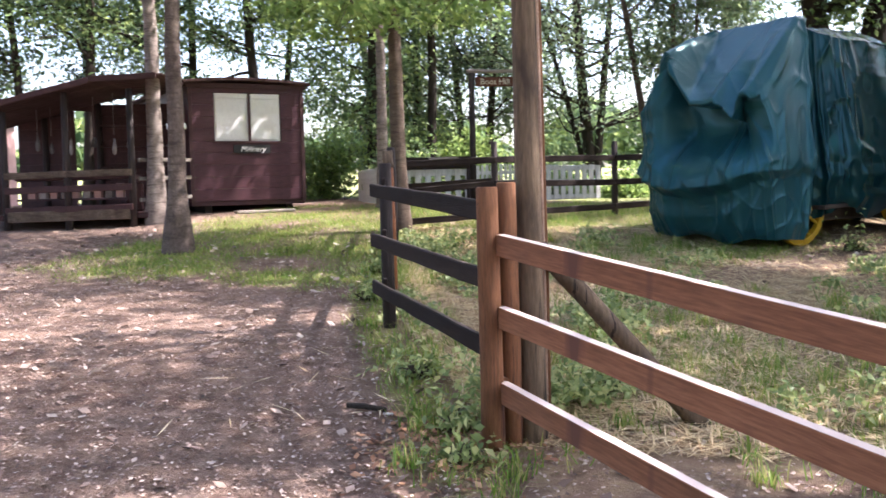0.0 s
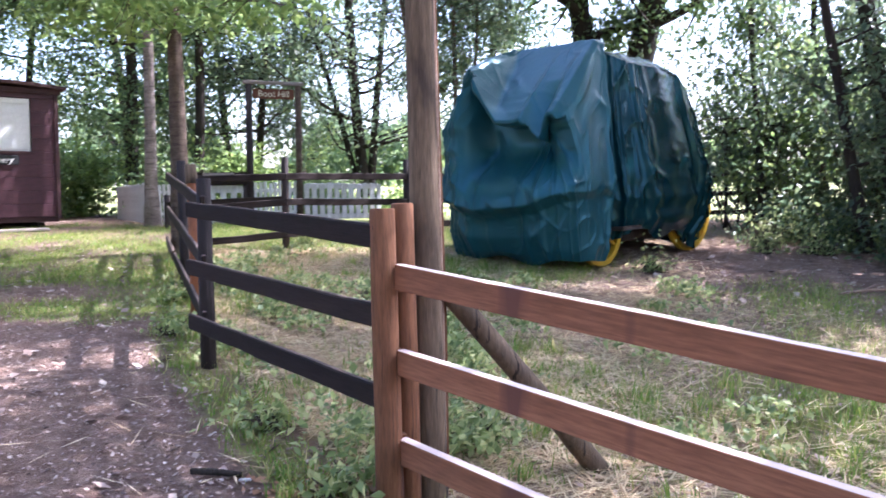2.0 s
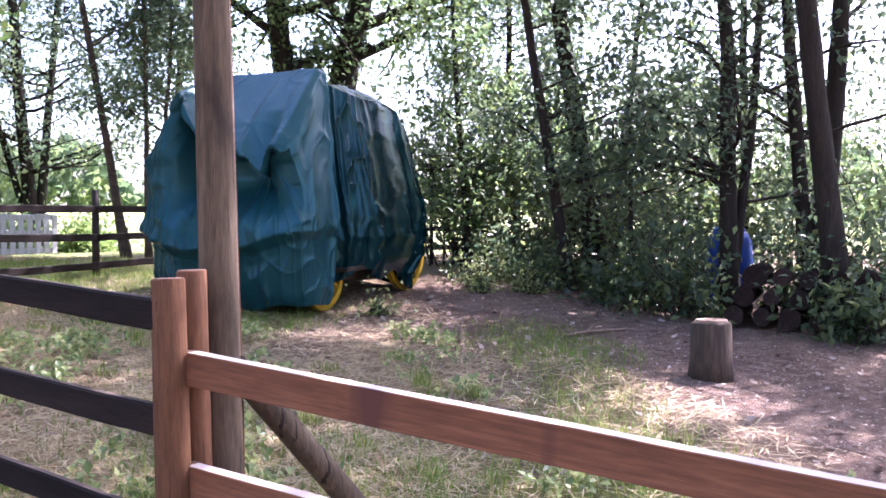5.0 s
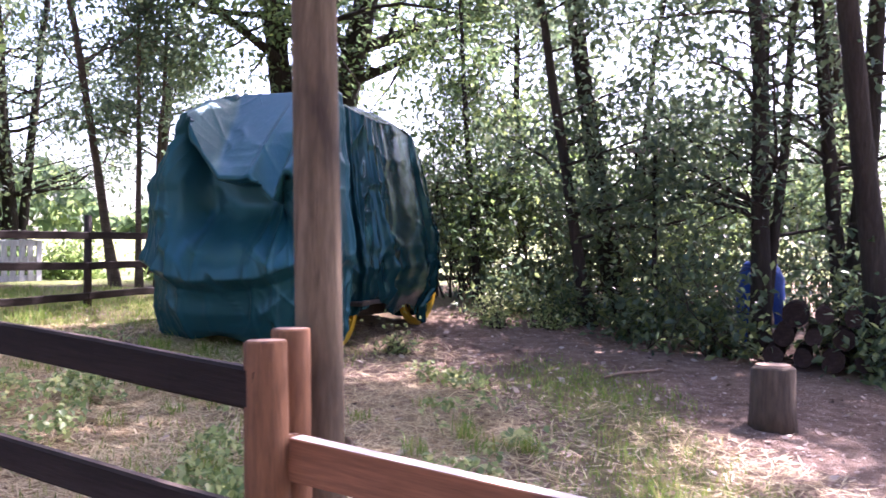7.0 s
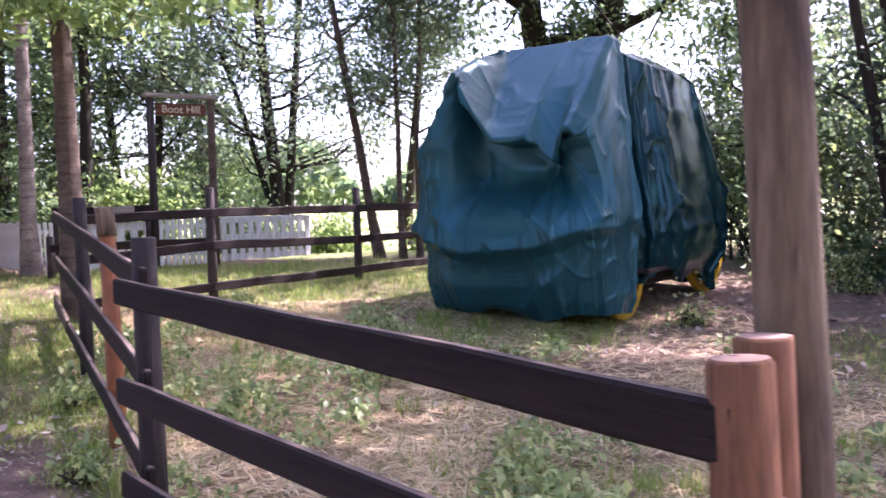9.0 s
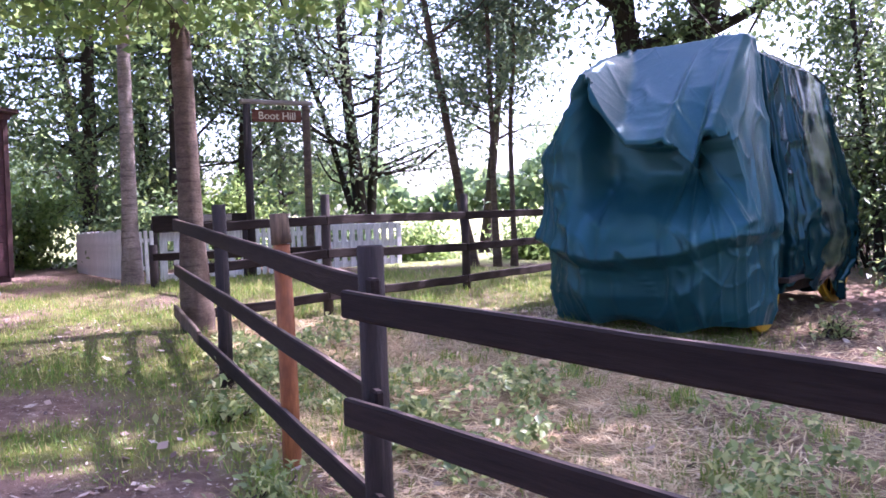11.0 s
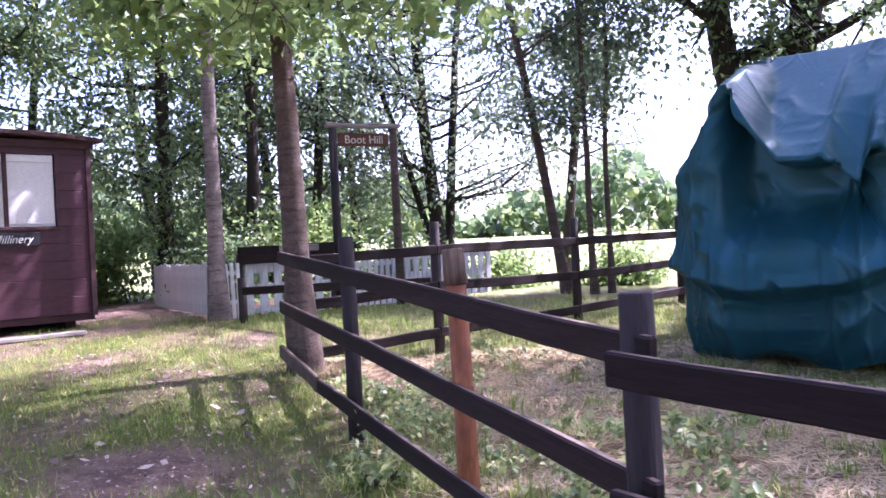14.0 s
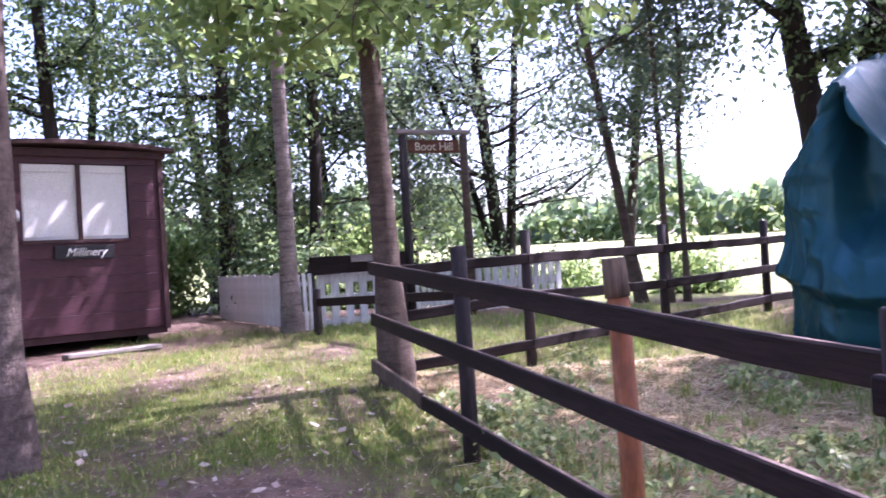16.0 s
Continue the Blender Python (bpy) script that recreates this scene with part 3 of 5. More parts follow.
def dark_fence():
    root = thing("fence", 0.015, 7.015, gz(0.0, 7.0), "dark-stained post-and-rail fence along the path", "fence")
    # from the tall pole to the first dark post
    for k, (z0, z1) in enumerate(((1.25, 1.351), (0.915, 0.966), (0.575, 0.60))):
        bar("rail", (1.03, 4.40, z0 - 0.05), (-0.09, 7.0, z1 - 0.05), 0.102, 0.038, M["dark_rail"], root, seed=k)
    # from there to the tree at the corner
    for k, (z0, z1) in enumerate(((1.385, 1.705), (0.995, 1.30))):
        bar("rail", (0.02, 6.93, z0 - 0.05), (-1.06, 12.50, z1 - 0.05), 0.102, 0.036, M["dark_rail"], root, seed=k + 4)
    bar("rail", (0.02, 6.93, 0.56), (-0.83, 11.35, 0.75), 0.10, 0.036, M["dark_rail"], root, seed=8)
    bar("rail", (-0.81, 11.20, 0.765), (-1.08, 12.52, 0.88), 0.11, 0.036, M["stump"], root, "weathered grey rail end", 9)
    log_part("post", [(0.025, 7.03, 0.0), (0.018, 7.03, 0.8), (0.015, 7.03, 1.505)], [0.056, 0.053, 0.050], M["dark_post"], root, 14, 11)
    log_part("post", [(-0.60, 10.50, 0.3), (-0.60, 10.50, 1.0), (-0.61, 10.50, 1.765)], [0.052, 0.050, 0.048], M["dark_post"], root, 14, 12)
    log_part("post", [(-0.235, 8.51, 0.2), (-0.24, 8.51, 0.9), (-0.25, 8.51, 1.50)], [0.047, 0.046, 0.044], M["orange_post"], root, 16, 13, 0.03, "orange peeled round post")
    log_part("post", [(-0.25, 8.51, 1.50), (-0.255, 8.51, 1.56), (-0.26, 8.51, 1.655)], [0.050, 0.049, 0.047], M["pole"], root, 16, 14, 0.03, "bark left on the post's top")
    return root


def far_fence():
    ax, ay, bx, by = 0.34, 13.13, 2.04, 14.42
    root = thing("fence", ax, ay, gz(ax, ay), "dark post-and-rail fence round the back of the paddock", "fence")
    cx, cy = 3.75, 15.7
    ends = [(-0.92, 12.62, 1.66, 1.28, 0.86), (ax, ay - 0.05, 1.70, 1.37, 0.95), (bx, by - 0.05, 1.716, 1.35, 0.99), (cx, cy - 0.05, 1.74, 1.40, 1.05), (5.5, 16.9, 1.75, 1.42, 1.07), (9.6, 17.8, 1.75, 1.42, 1.07)]
    for a, b in zip(ends, ends[1:]):
        for k in range(3):
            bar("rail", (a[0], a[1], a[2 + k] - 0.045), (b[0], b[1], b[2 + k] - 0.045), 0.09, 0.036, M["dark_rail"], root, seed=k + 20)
    for n, (x, y, z) in enumerate(((ax, ay, 1.91), (bx, by, 1.92), (cx, cy, 1.93), (5.5, 16.95, 1.93), (9.6, 17.85, 1.93))):
        log_part("post", [(x, y, gz(x, y) - 0.1), (x, y, 1.3), (x, y, z)], [0.050, 0.048, 0.046], M["dark_post"], root, 12, 30 + n)
    bar("rail", (-1.53, 15.55, 1.30), (0.30, 13.22, 1.36), 0.09, 0.036, M["dark_rail"], root, seed=31)
    log_part("post", [(-1.54, 15.6, 0.8), (-1.54, 15.6, 1.1), (-1.54, 15.6, 1.45)], [0.05, 0.05, 0.05], M["dark_post"], root, 12, 36)
    return root


def picket_panel(a, b, z0, z1, pitch, width, label, rails, seed, lift=0.0, crooked=0.02):
    """A white picket panel between two points: pickets and cross rails, each a part."""
    rg = random.Random(seed)
    a, b = Vector((*a, 0)), Vector((*b, 0))
    d = b - a
    root = thing("picket_fence", a.x, a.y, gz(a.x, a.y), label, "fence", "white picket panels")
    yaw = math.degrees(math.atan2(d.y, d.x))
    n = max(2, int(d.length / pitch))
    bm = box_bm(width, 0.018, 1.0, 0.004)
    base = part("picket", bm, M["white"], root)
    mesh = base.data
    for k in range(n + 1):
        p = a + d * (k / n)
        ob = base if k == 0 else new("picket", mesh)
        ob.parent = root
        h = z1 - z0 + rg.uniform(-crooked, crooked)
        foot = max(z0, gz(p.x, p.y) - 0.02) + lift
        ob.matrix_world = Matrix.Translation((p.x, p.y, (foot + z0 + h) / 2)) @ Matrix.Rotation(radians(yaw), 4, "Z") @ Matrix.Rotation(radians(rg.uniform(-1.5, 1.5)), 4, "Y") @ Matrix.Diagonal((1, 1, z0 + h - foot, 1))
    off = Vector((-d.y, d.x, 0)).normalized() * 0.022
    for z, tall in rails:
        bar("cross_rail", (a.x + off.x, a.y + off.y, z), (b.x + off.x, b.y + off.y, z), tall, 0.022, M["white"], root, seed=seed, warp=0.003)
    return root


def text_part(name, words, size, material, parent, m, shear=0.0, thick=0.004):
    cu = bpy.data.curves.new(name, "FONT")
    cu.body, cu.size, cu.shear, cu.extrude = words, size, shear, thick
    cu.align_x, cu.align_y = "CENTER", "CENTER"
    tmp = new(name, cu)
    me = bpy.data.meshes.new_from_object(tmp.evaluated_get(bpy.context.evaluated_depsgraph_get()))
    bpy.data.objects.remove(tmp)
    me.materials.clear()
    me.materials.append(material)
    ob = new(name, me)
    ob.parent = parent
    ob.matrix_world = m
    return ob


def graveyard_gate():
    lx, ly, rx_, ry_ = -0.37, 16.95, 0.44, 17.22
    yaw = math.atan2(ry_ - ly, rx_ - lx)
    root = thing("gateway", (lx + rx_) / 2, (ly + ry_) / 2, gz(0, 17.1), "dark timber gateway with a hanging name board", "gateway")
    for x, y, s in ((lx, ly, 1), (rx_, ry_, 2)):
        log_part("post", [(x, y, 0.85), (x, y, 2.0), (x, y, 3.30)], [0.062, 0.056, 0.052], M["bark_brown"] if s == 2 else M["dark_post"], root, 12, 40 + s, 0.05)
    d = Vector((math.cos(yaw), math.sin(yaw), 0))
    mid = Vector(((lx + rx_) / 2, (ly + ry_) / 2, 0))
    bar("lintel", mid - d * 0.52 + Vector((0, 0, 3.335)), mid + d * 0.52 + Vector((0, 0, 3.335)), 0.055, 0.12, M["grey_wood"], root, "weathered grey top beam")
    n = Vector((d.y, -d.x, 0))
    board = bar("name_board", mid - d * 0.36 + Vector((0, 0, 3.15)), mid + d * 0.36 + Vector((0, 0, 3.15)), 0.17, 0.025, M["sign_wood"], root, "reddish wooden board")
    m = Matrix.Translation(mid + n * 0.018 + Vector((0, 0, 3.145))) @ Matrix.Rotation(yaw, 4, "Z") @ Matrix.Rotation(radians(90), 4, "X")
    text_part("lettering", "Boot Hill", 0.15, M["gold_letter"], board, m)
    picket_panel((lx + 0.08, ly + 0.0), (rx_ - 0.08, ry_ - 0.02), 0.98, 1.66, 0.085, 0.055, "narrow white picket gate between dark posts", ((1.15, 0.06), (1.52, 0.06)), 3)
    picket_panel((rx_ + 0.12, ry_ + 0.1), (1.87, 18.34), 1.0, 1.635, 0.165, 0.105, "white slatted panels made of old pallets", ((1.05, 0.09), (1.33, 0.10), (1.59, 0.09)), 4)
    picket_panel((-1.50, 16.55), (lx - 0.1, ly - 0.03), 0.95, 1.60, 0.17, 0.10, "white slatted panel made of old pallets", ((1.02, 0.07), (1.30, 0.09), (1.54, 0.12)), 5)
    picket_panel((-2.98, 19.1), (-1.98, 16.15), 1.02, 1.63, 0.078, 0.05, "white picket fence of narrow boards", ((1.15, 0.06), (1.5, 0.06)), 6)
    picket_panel((-1.75, 16.22), (-1.62, 16.3), 0.95, 1.62, 0.07, 0.05, "short white picket panel beside the tree", ((1.15, 0.05), (1.5, 0.05)), 7)
    beam = thing("header_beam", -1.0, 16.7, gz(-1, 16.7), "dark header beam with a small pale plaque", "beam")
    bar("beam", (-1.62, 16.45, 1.70), (lx - 0.06, ly - 0.06, 1.72), 0.22, 0.05, M["dark_rail"], beam)
    bar("plaque", (-1.12, 16.58, 1.77), (-0.62, 16.77, 1.77), 0.09, 0.02, M["grey_wood"], beam, "pale weathered plaque")
    for x, y in ((-1.60, 16.48), (-0.46, 16.93)):
        log_part("post", [(x, y, 0.85), (x, y, 1.2), (x, y, 1.72)], [0.045, 0.045, 0.043], M["dark_post"], beam, 10, 50)


# ---------------------------------------------------------------- the covered coach
CX, CY, CU, CV = 3.15, 11.75, Vector((0.75, 0.66, 0)).normalized(), Vector((0.66, -0.75, 0)).normalized()


def coach_point(a, b, z):
    p = Vector((CX, CY, 0)) + CU * a + CV * b
    return Vector((p.x, p.y, z))


def lerp_levels(levels, z):
    lv = np.array(levels, float)
    return [np.interp(z, lv[:, 0], lv[:, k]) for k in range(1, 6)]


def rim_point(levels, z, ang):
    """The place on the superellipse outline at height z, and its outward direction."""
    af, ab, bl, br, ex = lerp_levels(levels, z)
    e = 2.0 / ex
    c, d = math.cos(ang), math.sin(ang)
    sc, sd = math.copysign(abs(c) ** e, c), math.copysign(abs(d) ** e, d)
    nx, ny = math.copysign(abs(c) ** (2 - e), c), math.copysign(abs(d) ** (2 - e), d)
    ln = math.hypot(nx, ny) + 1e-6
    return (af + ab) / 2 + (ab - af) / 2 * sc, (bl + br) / 2 + (br - bl) / 2 * sd, nx / ln, ny / ln


def seat_height(a, b):
    """Top of the front sheet: it slopes forward over the driver's seat, and a corner stands up at its one side."""
    slope = min(3.2, 2.25 + 0.98 * (a + 0.43)) - 1.2 * max(0.0, b - 0.72) ** 1.2
    near = max(0.0, min(1.0, (0.02 - a) / 0.40))
    slope -= 0.25 * near * max(0.0, 1 - abs(b - 0.60) / (0.24 if b < 0.60 else 0.10))
    slope += 0.035 * max(0.0, min(1.0, (0.45 - a) / 0.3)) * sum(math.exp(-abs(b - c) / 0.035) for c in (0.34, 0.66, 0.76))
    corner = min(3.2, 2.86 + 0.40 * (a + 0.44)) - 1.7 * max(0.0, b + 0.40) - 1.30 * max(0.0, -0.46 - b)
    k = 0.035
    m = max(slope, corner)
    return m + k * math.log(math.exp((slope - m) / k) + math.exp((corner - m) / k))


def roof_height(a, b):
    """Top of the rear sheet: a barrel roof that falls away over the boot."""
    z = 3.17 - 0.10 * (b / 0.8) ** 2 - 0.35 * max(0.0, abs(b) - 0.7)
    return z - 0.55 * max(0.0, a - 1.95) ** 1.6


FRONT_CREASES = ((0.56, 2.25, 0.60, 1.35, 0.045, 0.05), (-0.10, 2.22, -0.35, 1.55, 0.03, 0.05), (-0.45, 2.6, -0.62, 1.5, 0.04, 0.05), (0.86, 2.2, 0.82, 1.35, 0.05, 0.05),
                 (0.30, 1.62, 0.62, 1.33, 0.04, 0.05), (-0.75, 1.75, -0.5, 1.36, 0.04, 0.06), (0.2, 0.7, 0.75, 1.15, 0.035, 0.06), (-0.8, 1.15, -0.45, 0.75, 0.03, 0.06))


def crease_at(creases, b, z):
    out = 0.0
    for b0, z0, b1, z1, high, wide in creases:
        dx, dz = b1 - b0, z1 - z0
        t = ((b - b0) * dx + (z - z0) * dz) / (dx * dx + dz * dz)
        if -0.15 < t < 1.15:
            q = math.hypot(b - b0 - t * dx, z - z0 - t * dz)
            out += high * math.exp(-abs(q) / wide) * math.sin(math.pi * min(1, max(0, (t + 0.15) / 1.3)))
    return out


def tarp(name, levels, top, material, parent, folds, creases, label, seed, rough=1.0, tail=0.0, sides=340, rows=110, inner=44):
    """A sheet over a bulky load: walls that hang from the rim of its top, drawn into folds, and the top itself."""
    hem = levels[0][0]
    verts, ring = [], []
    for i in range(sides):
        ang = 2 * math.pi * i / sides
        z = 2.3
        for _ in range(4):
            a, b, nx, ny = rim_point(levels, z, ang)
            z = top(a, b)
        ring.append((ang, z))

    def wrinkle(p):
        w = noise.noise(p * 1.2 + Vector((seed, 0, 0))) * 0.05 + noise.noise(p * 2.7 + Vector((0, seed, 0))) * 0.02
        w += (1 - abs(noise.noise(Vector((p.x * 1.9 + 0.4 * p.z, p.y * 1.9 - 0.5 * p.z, p.z * 0.8 + 3 * seed))))) ** 14 * 0.045
        w += (1 - abs(noise.noise(Vector((p.x * 3.1 - p.z, p.y * 3.1 + p.z, p.z * 2.0 + seed))))) ** 16 * 0.025
        return w * rough

    foot = [hem - tail * max(0.0, min(1.0, (rim_point(levels, hem + 0.2, ang)[0] - 2.1) / 0.6)) for ang, _ in ring]
    for k in range(rows):
        f = k / (rows - 1)
        for (ang, zt), low_z in zip(ring, foot):
            z = low_z + (zt - low_z) * f
            a, b, nx, ny = rim_point(levels, z, ang)
            if creases and z < 1.75:
                low = max(0.0, min(1.0, (1.75 - z) / 0.4)) * max(0.0, min(1.0, (z - hem) / 0.3))
                sag = low * (0.10 - 0.20 * b * b + 0.09 * noise.noise(Vector((2.0 * a, 2.0 * b, 4.0))))
                a, b, nx, ny = rim_point(levels, z + sag, ang)
            drop = (zt - z) / (zt - hem)
            o = wrinkle(Vector((a, b, z))) + sum(am * (1 - abs(math.sin(0.5 * fr * ang + ph + 0.45 * math.sin(1.7 * z + fr) + 0.5 * noise.noise(Vector((2.3 * a, 2.3 * b, fr)))))) ** pw for am, fr, ph, pw in folds) * (0.15 + 0.85 * min(1, drop * 1.6))
            if nx < -0.3:
                o += crease_at(creases, b, z)
            o -= 0.02
            if creases and nx < -0.2 and 1.34 < z < zt - 0.03:
                # the sheet hangs in behind the edge of the seat and swings out over the footboard
                u = max(0.0, min(1.0, (z - 1.34) / 0.66))
                e0, e1 = max(0.0, min(1.0, (b + 0.66) / 0.34)), max(0.0, min(1.0, (0.99 - b) / 0.16))
                o -= 0.44 * u * u * (3 - 2 * u) * e0 * e0 * (3 - 2 * e0) * e1 * min(1.0, (zt - 0.03 - z) / 0.03)
                o += 0.07 * math.exp(-abs(b - 0.44 + 0.02 * math.sin(5 * z)) / 0.035) * u * (1 - 0.5 * u)
            zz = z + 0.13 * noise.noise(Vector((a * 2.2, b * 2.2, seed))) * max(0.0, 1 - k / 8)
            verts.append(coach_point(a + nx * o, b + ny * o, zz))
    rim = [rim_point(levels, zt, ang)[:2] for ang, zt in ring]
    ca, cb = sum(p[0] for p in rim) / sides, sum(p[1] for p in rim) / sides
    for k in range(1, inner):
        f = (1 - k / inner)
        for (a0, b0), (ang, zt) in zip(rim, ring):
            a, b = ca + (a0 - ca) * f, cb + (b0 - cb) * f
            w = wrinkle(Vector((a, b, 2.9)))
            fo = sum(am * (1 - abs(math.sin(0.5 * fr * ang + ph + 0.35 * math.sin(1.7 * zt + fr)))) ** pw for am, fr, ph, pw in folds) * 0.15 * f ** 2
            verts.append(coach_point(a, b, top(a, b) + w * (0.45 if creases else 0.8) + fo))
    verts.append(coach_point(ca, cb, top(ca, cb)))
    total = rows + inner - 1
    faces = []
    for k in range(total - 1):
        for i in range(sides):
            j = (i + 1) % sides
            faces.append((k * sides + i, k * sides + j, (k + 1) * sides + j, (k + 1) * sides + i))
    last = (total - 1) * sides
    faces += [(last + i, last + (i + 1) % sides, total * sides) for i in range(sides)]
    ob = link_mesh(name, verts, faces, material, parent, label, True)
    ob.matrix_world = Matrix.Identity(4)
    return ob


def wheel(parent, a, b, r):
    """A spoked wheel whose axle runs across the coach."""
    ctr = coach_point(a, b, 0)
    base = new("wheel")
    base.parent = parent
    base.matrix_world = Matrix.Translation((ctr.x, ctr.y, gz(ctr.x, ctr.y) + r)) @ Matrix((( CU.x, CV.x, 0, 0), (CU.y, CV.y, 0, 0), (0, 0, 1, 0), (0, 0, 0, 1)))
    n, verts, faces = 40, [], []
    prof = ((-0.032, r - 0.075), (0.032, r - 0.075), (0.036, r - 0.01), (0.03, r), (-0.03, r), (-0.036, r - 0.01))
    for k in range(n):
        t = 2 * math.pi * k / n
        verts += [(math.cos(t) * q, w, math.sin(t) * q) for w, q in prof]
    for k in range(n):
        for i in range(6):
            j, m = (i + 1) % 6, (k + 1) % n
            faces.append((k * 6 + i, k * 6 + j, m * 6 + j, m * 6 + i))
    rim = link_mesh("rim", verts, faces, M["yellow"], None, "yellow painted wooden rim")
    rim.parent = base
    bm = bmesh.new()
    bmesh.ops.create_cone(bm, cap_ends=True, segments=16, radius1=0.085, radius2=0.07, depth=0.22, matrix=Matrix.Rotation(radians(90), 4, "X"))
    part("hub", bm, M["yellow"], base)
    spoke = None
    for k in range(12):
        if spoke is None:
            spoke = part("spoke", box_bm(0.034, 0.03, r - 0.12, 0.007, (0, 0, (r - 0.12) / 2 + 0.06)), M["yellow"], base)
            ob = spoke
        else:
            ob = new("spoke", spoke.data)
            ob.parent = base
        ob.matrix_parent_inverse = Matrix.Identity(4)
        ob.matrix_basis = Matrix.Rotation(2 * math.pi * k / 12, 4, "Y")
    return base


def coach():
    p = coach_point(1.4, 0, 0)
    root = thing("coach", p.x, p.y, gz(p.x, p.y), "old coach on yellow wheels under two dark green-blue tarpaulins", "coach")
    front = [(0.60, -0.14, 0.64, -0.98, 0.92, 3.4), (0.72, -0.24, 0.74, -1.04, 0.97, 3.2), (0.95, -0.33, 0.82, -1.04, 1.00, 3.2), (1.10, -0.34, 0.82, -1.00, 1.01, 3.3), (1.20, -0.36, 0.80, -0.99, 1.01, 3.4), (1.31, -0.52, 0.80, -1.07, 1.08, 3.4),
             (1.46, -0.49, 0.80, -1.05, 1.06, 3.4), (1.85, -0.42, 0.80, -1.02, 0.98, 3.8), (2.10, -0.44, 0.80, -0.96, 0.92, 4.6), (2.19, -0.46, 0.80, -0.92, 0.90, 5.5), (2.40, -0.47, 0.80, -0.80, 0.88, 6.0), (3.2, -0.44, 0.80, -0.35, 0.80, 6.0)]
    rear = [(0.86, 0.50, 3.02, -0.98, 1.00, 4.0), (1.08, 0.50, 3.26, -1.02, 1.08, 4.0), (1.20, 0.50, 3.22, -1.02, 1.07, 4.0), (1.32, 0.50, 3.30, -1.03, 1.10, 4.0), (1.48, 0.50, 3.24, -1.03, 1.08, 4.0), (1.58, 0.50, 3.28, -1.03, 1.09, 4.0), (1.9, 0.52, 3.18, -1.0, 1.05, 4.0), (2.4, 0.56, 3.00, -0.95, 1.0, 4.0), (3.2, 0.58, 2.70, -0.88, 0.93, 4.0)]
    tarp("front_tarpaulin", front, seat_height, M["tarp_front"], root, ((0.045, 9, 0.4, 5), (0.024, 26, 1.9, 7)), FRONT_CREASES, "blue-green tarpaulin pulled over the driver's seat", 1.7, 0.7)
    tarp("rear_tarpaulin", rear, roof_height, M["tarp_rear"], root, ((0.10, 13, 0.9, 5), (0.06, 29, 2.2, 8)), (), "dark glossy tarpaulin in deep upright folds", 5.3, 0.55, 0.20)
    body = part("body", box_bm(2.3, 1.5, 0.66, 0.03), M["bark_dark"], root, "dark underside of the coach body")
    body.matrix_world = Matrix.Translation(coach_point(1.75, 0, 1.12)) @ Matrix.Rotation(math.atan2(CU.y, CU.x), 4, "Z")
    for a, b, r in ((0.50, 0.82, 0.44), (0.50, -0.82, 0.44), (2.62, 0.86, 0.62), (2.62, -0.86, 0.62)):
        wheel(root, a, b, r)
    for a in (0.50, 2.62):
        q0, q1 = coach_point(a, -0.8, 1.12), coach_point(a, 0.8, 1.12)
        bar("axle", q0, q1, 0.09, 0.09, M["bark_dark"], root)
    bar("reach_pole", coach_point(0.2, 0, 1.05), coach_point(2.6, 0, 1.1), 0.1, 0.09, M["bark_dark"], root)
    bar("step_board", coach_point(0.7, 0.92, 0.96), coach_point(2.3, 0.92, 1.0), 0.05, 0.2, M["bark_dark"], root, "dark wooden step board")
    return root


# ---------------------------------------------------------------- the hut
HL, HR = Vector((-4.775, 14.74, 0)), Vector((-3.20, 15.915, 0))
HD = (HR - HL).normalized()
HN = Vector((HD.y, -HD.x, 0))       # out of the front wall
HYAW = math.atan2(HD.y, HD.x)


def hp(s, out, z):
    """A place by metres along the front wall, out of it, and up."""
    p = HL + HD * s + HN * out
    return Vector((p.x, p.y, z))


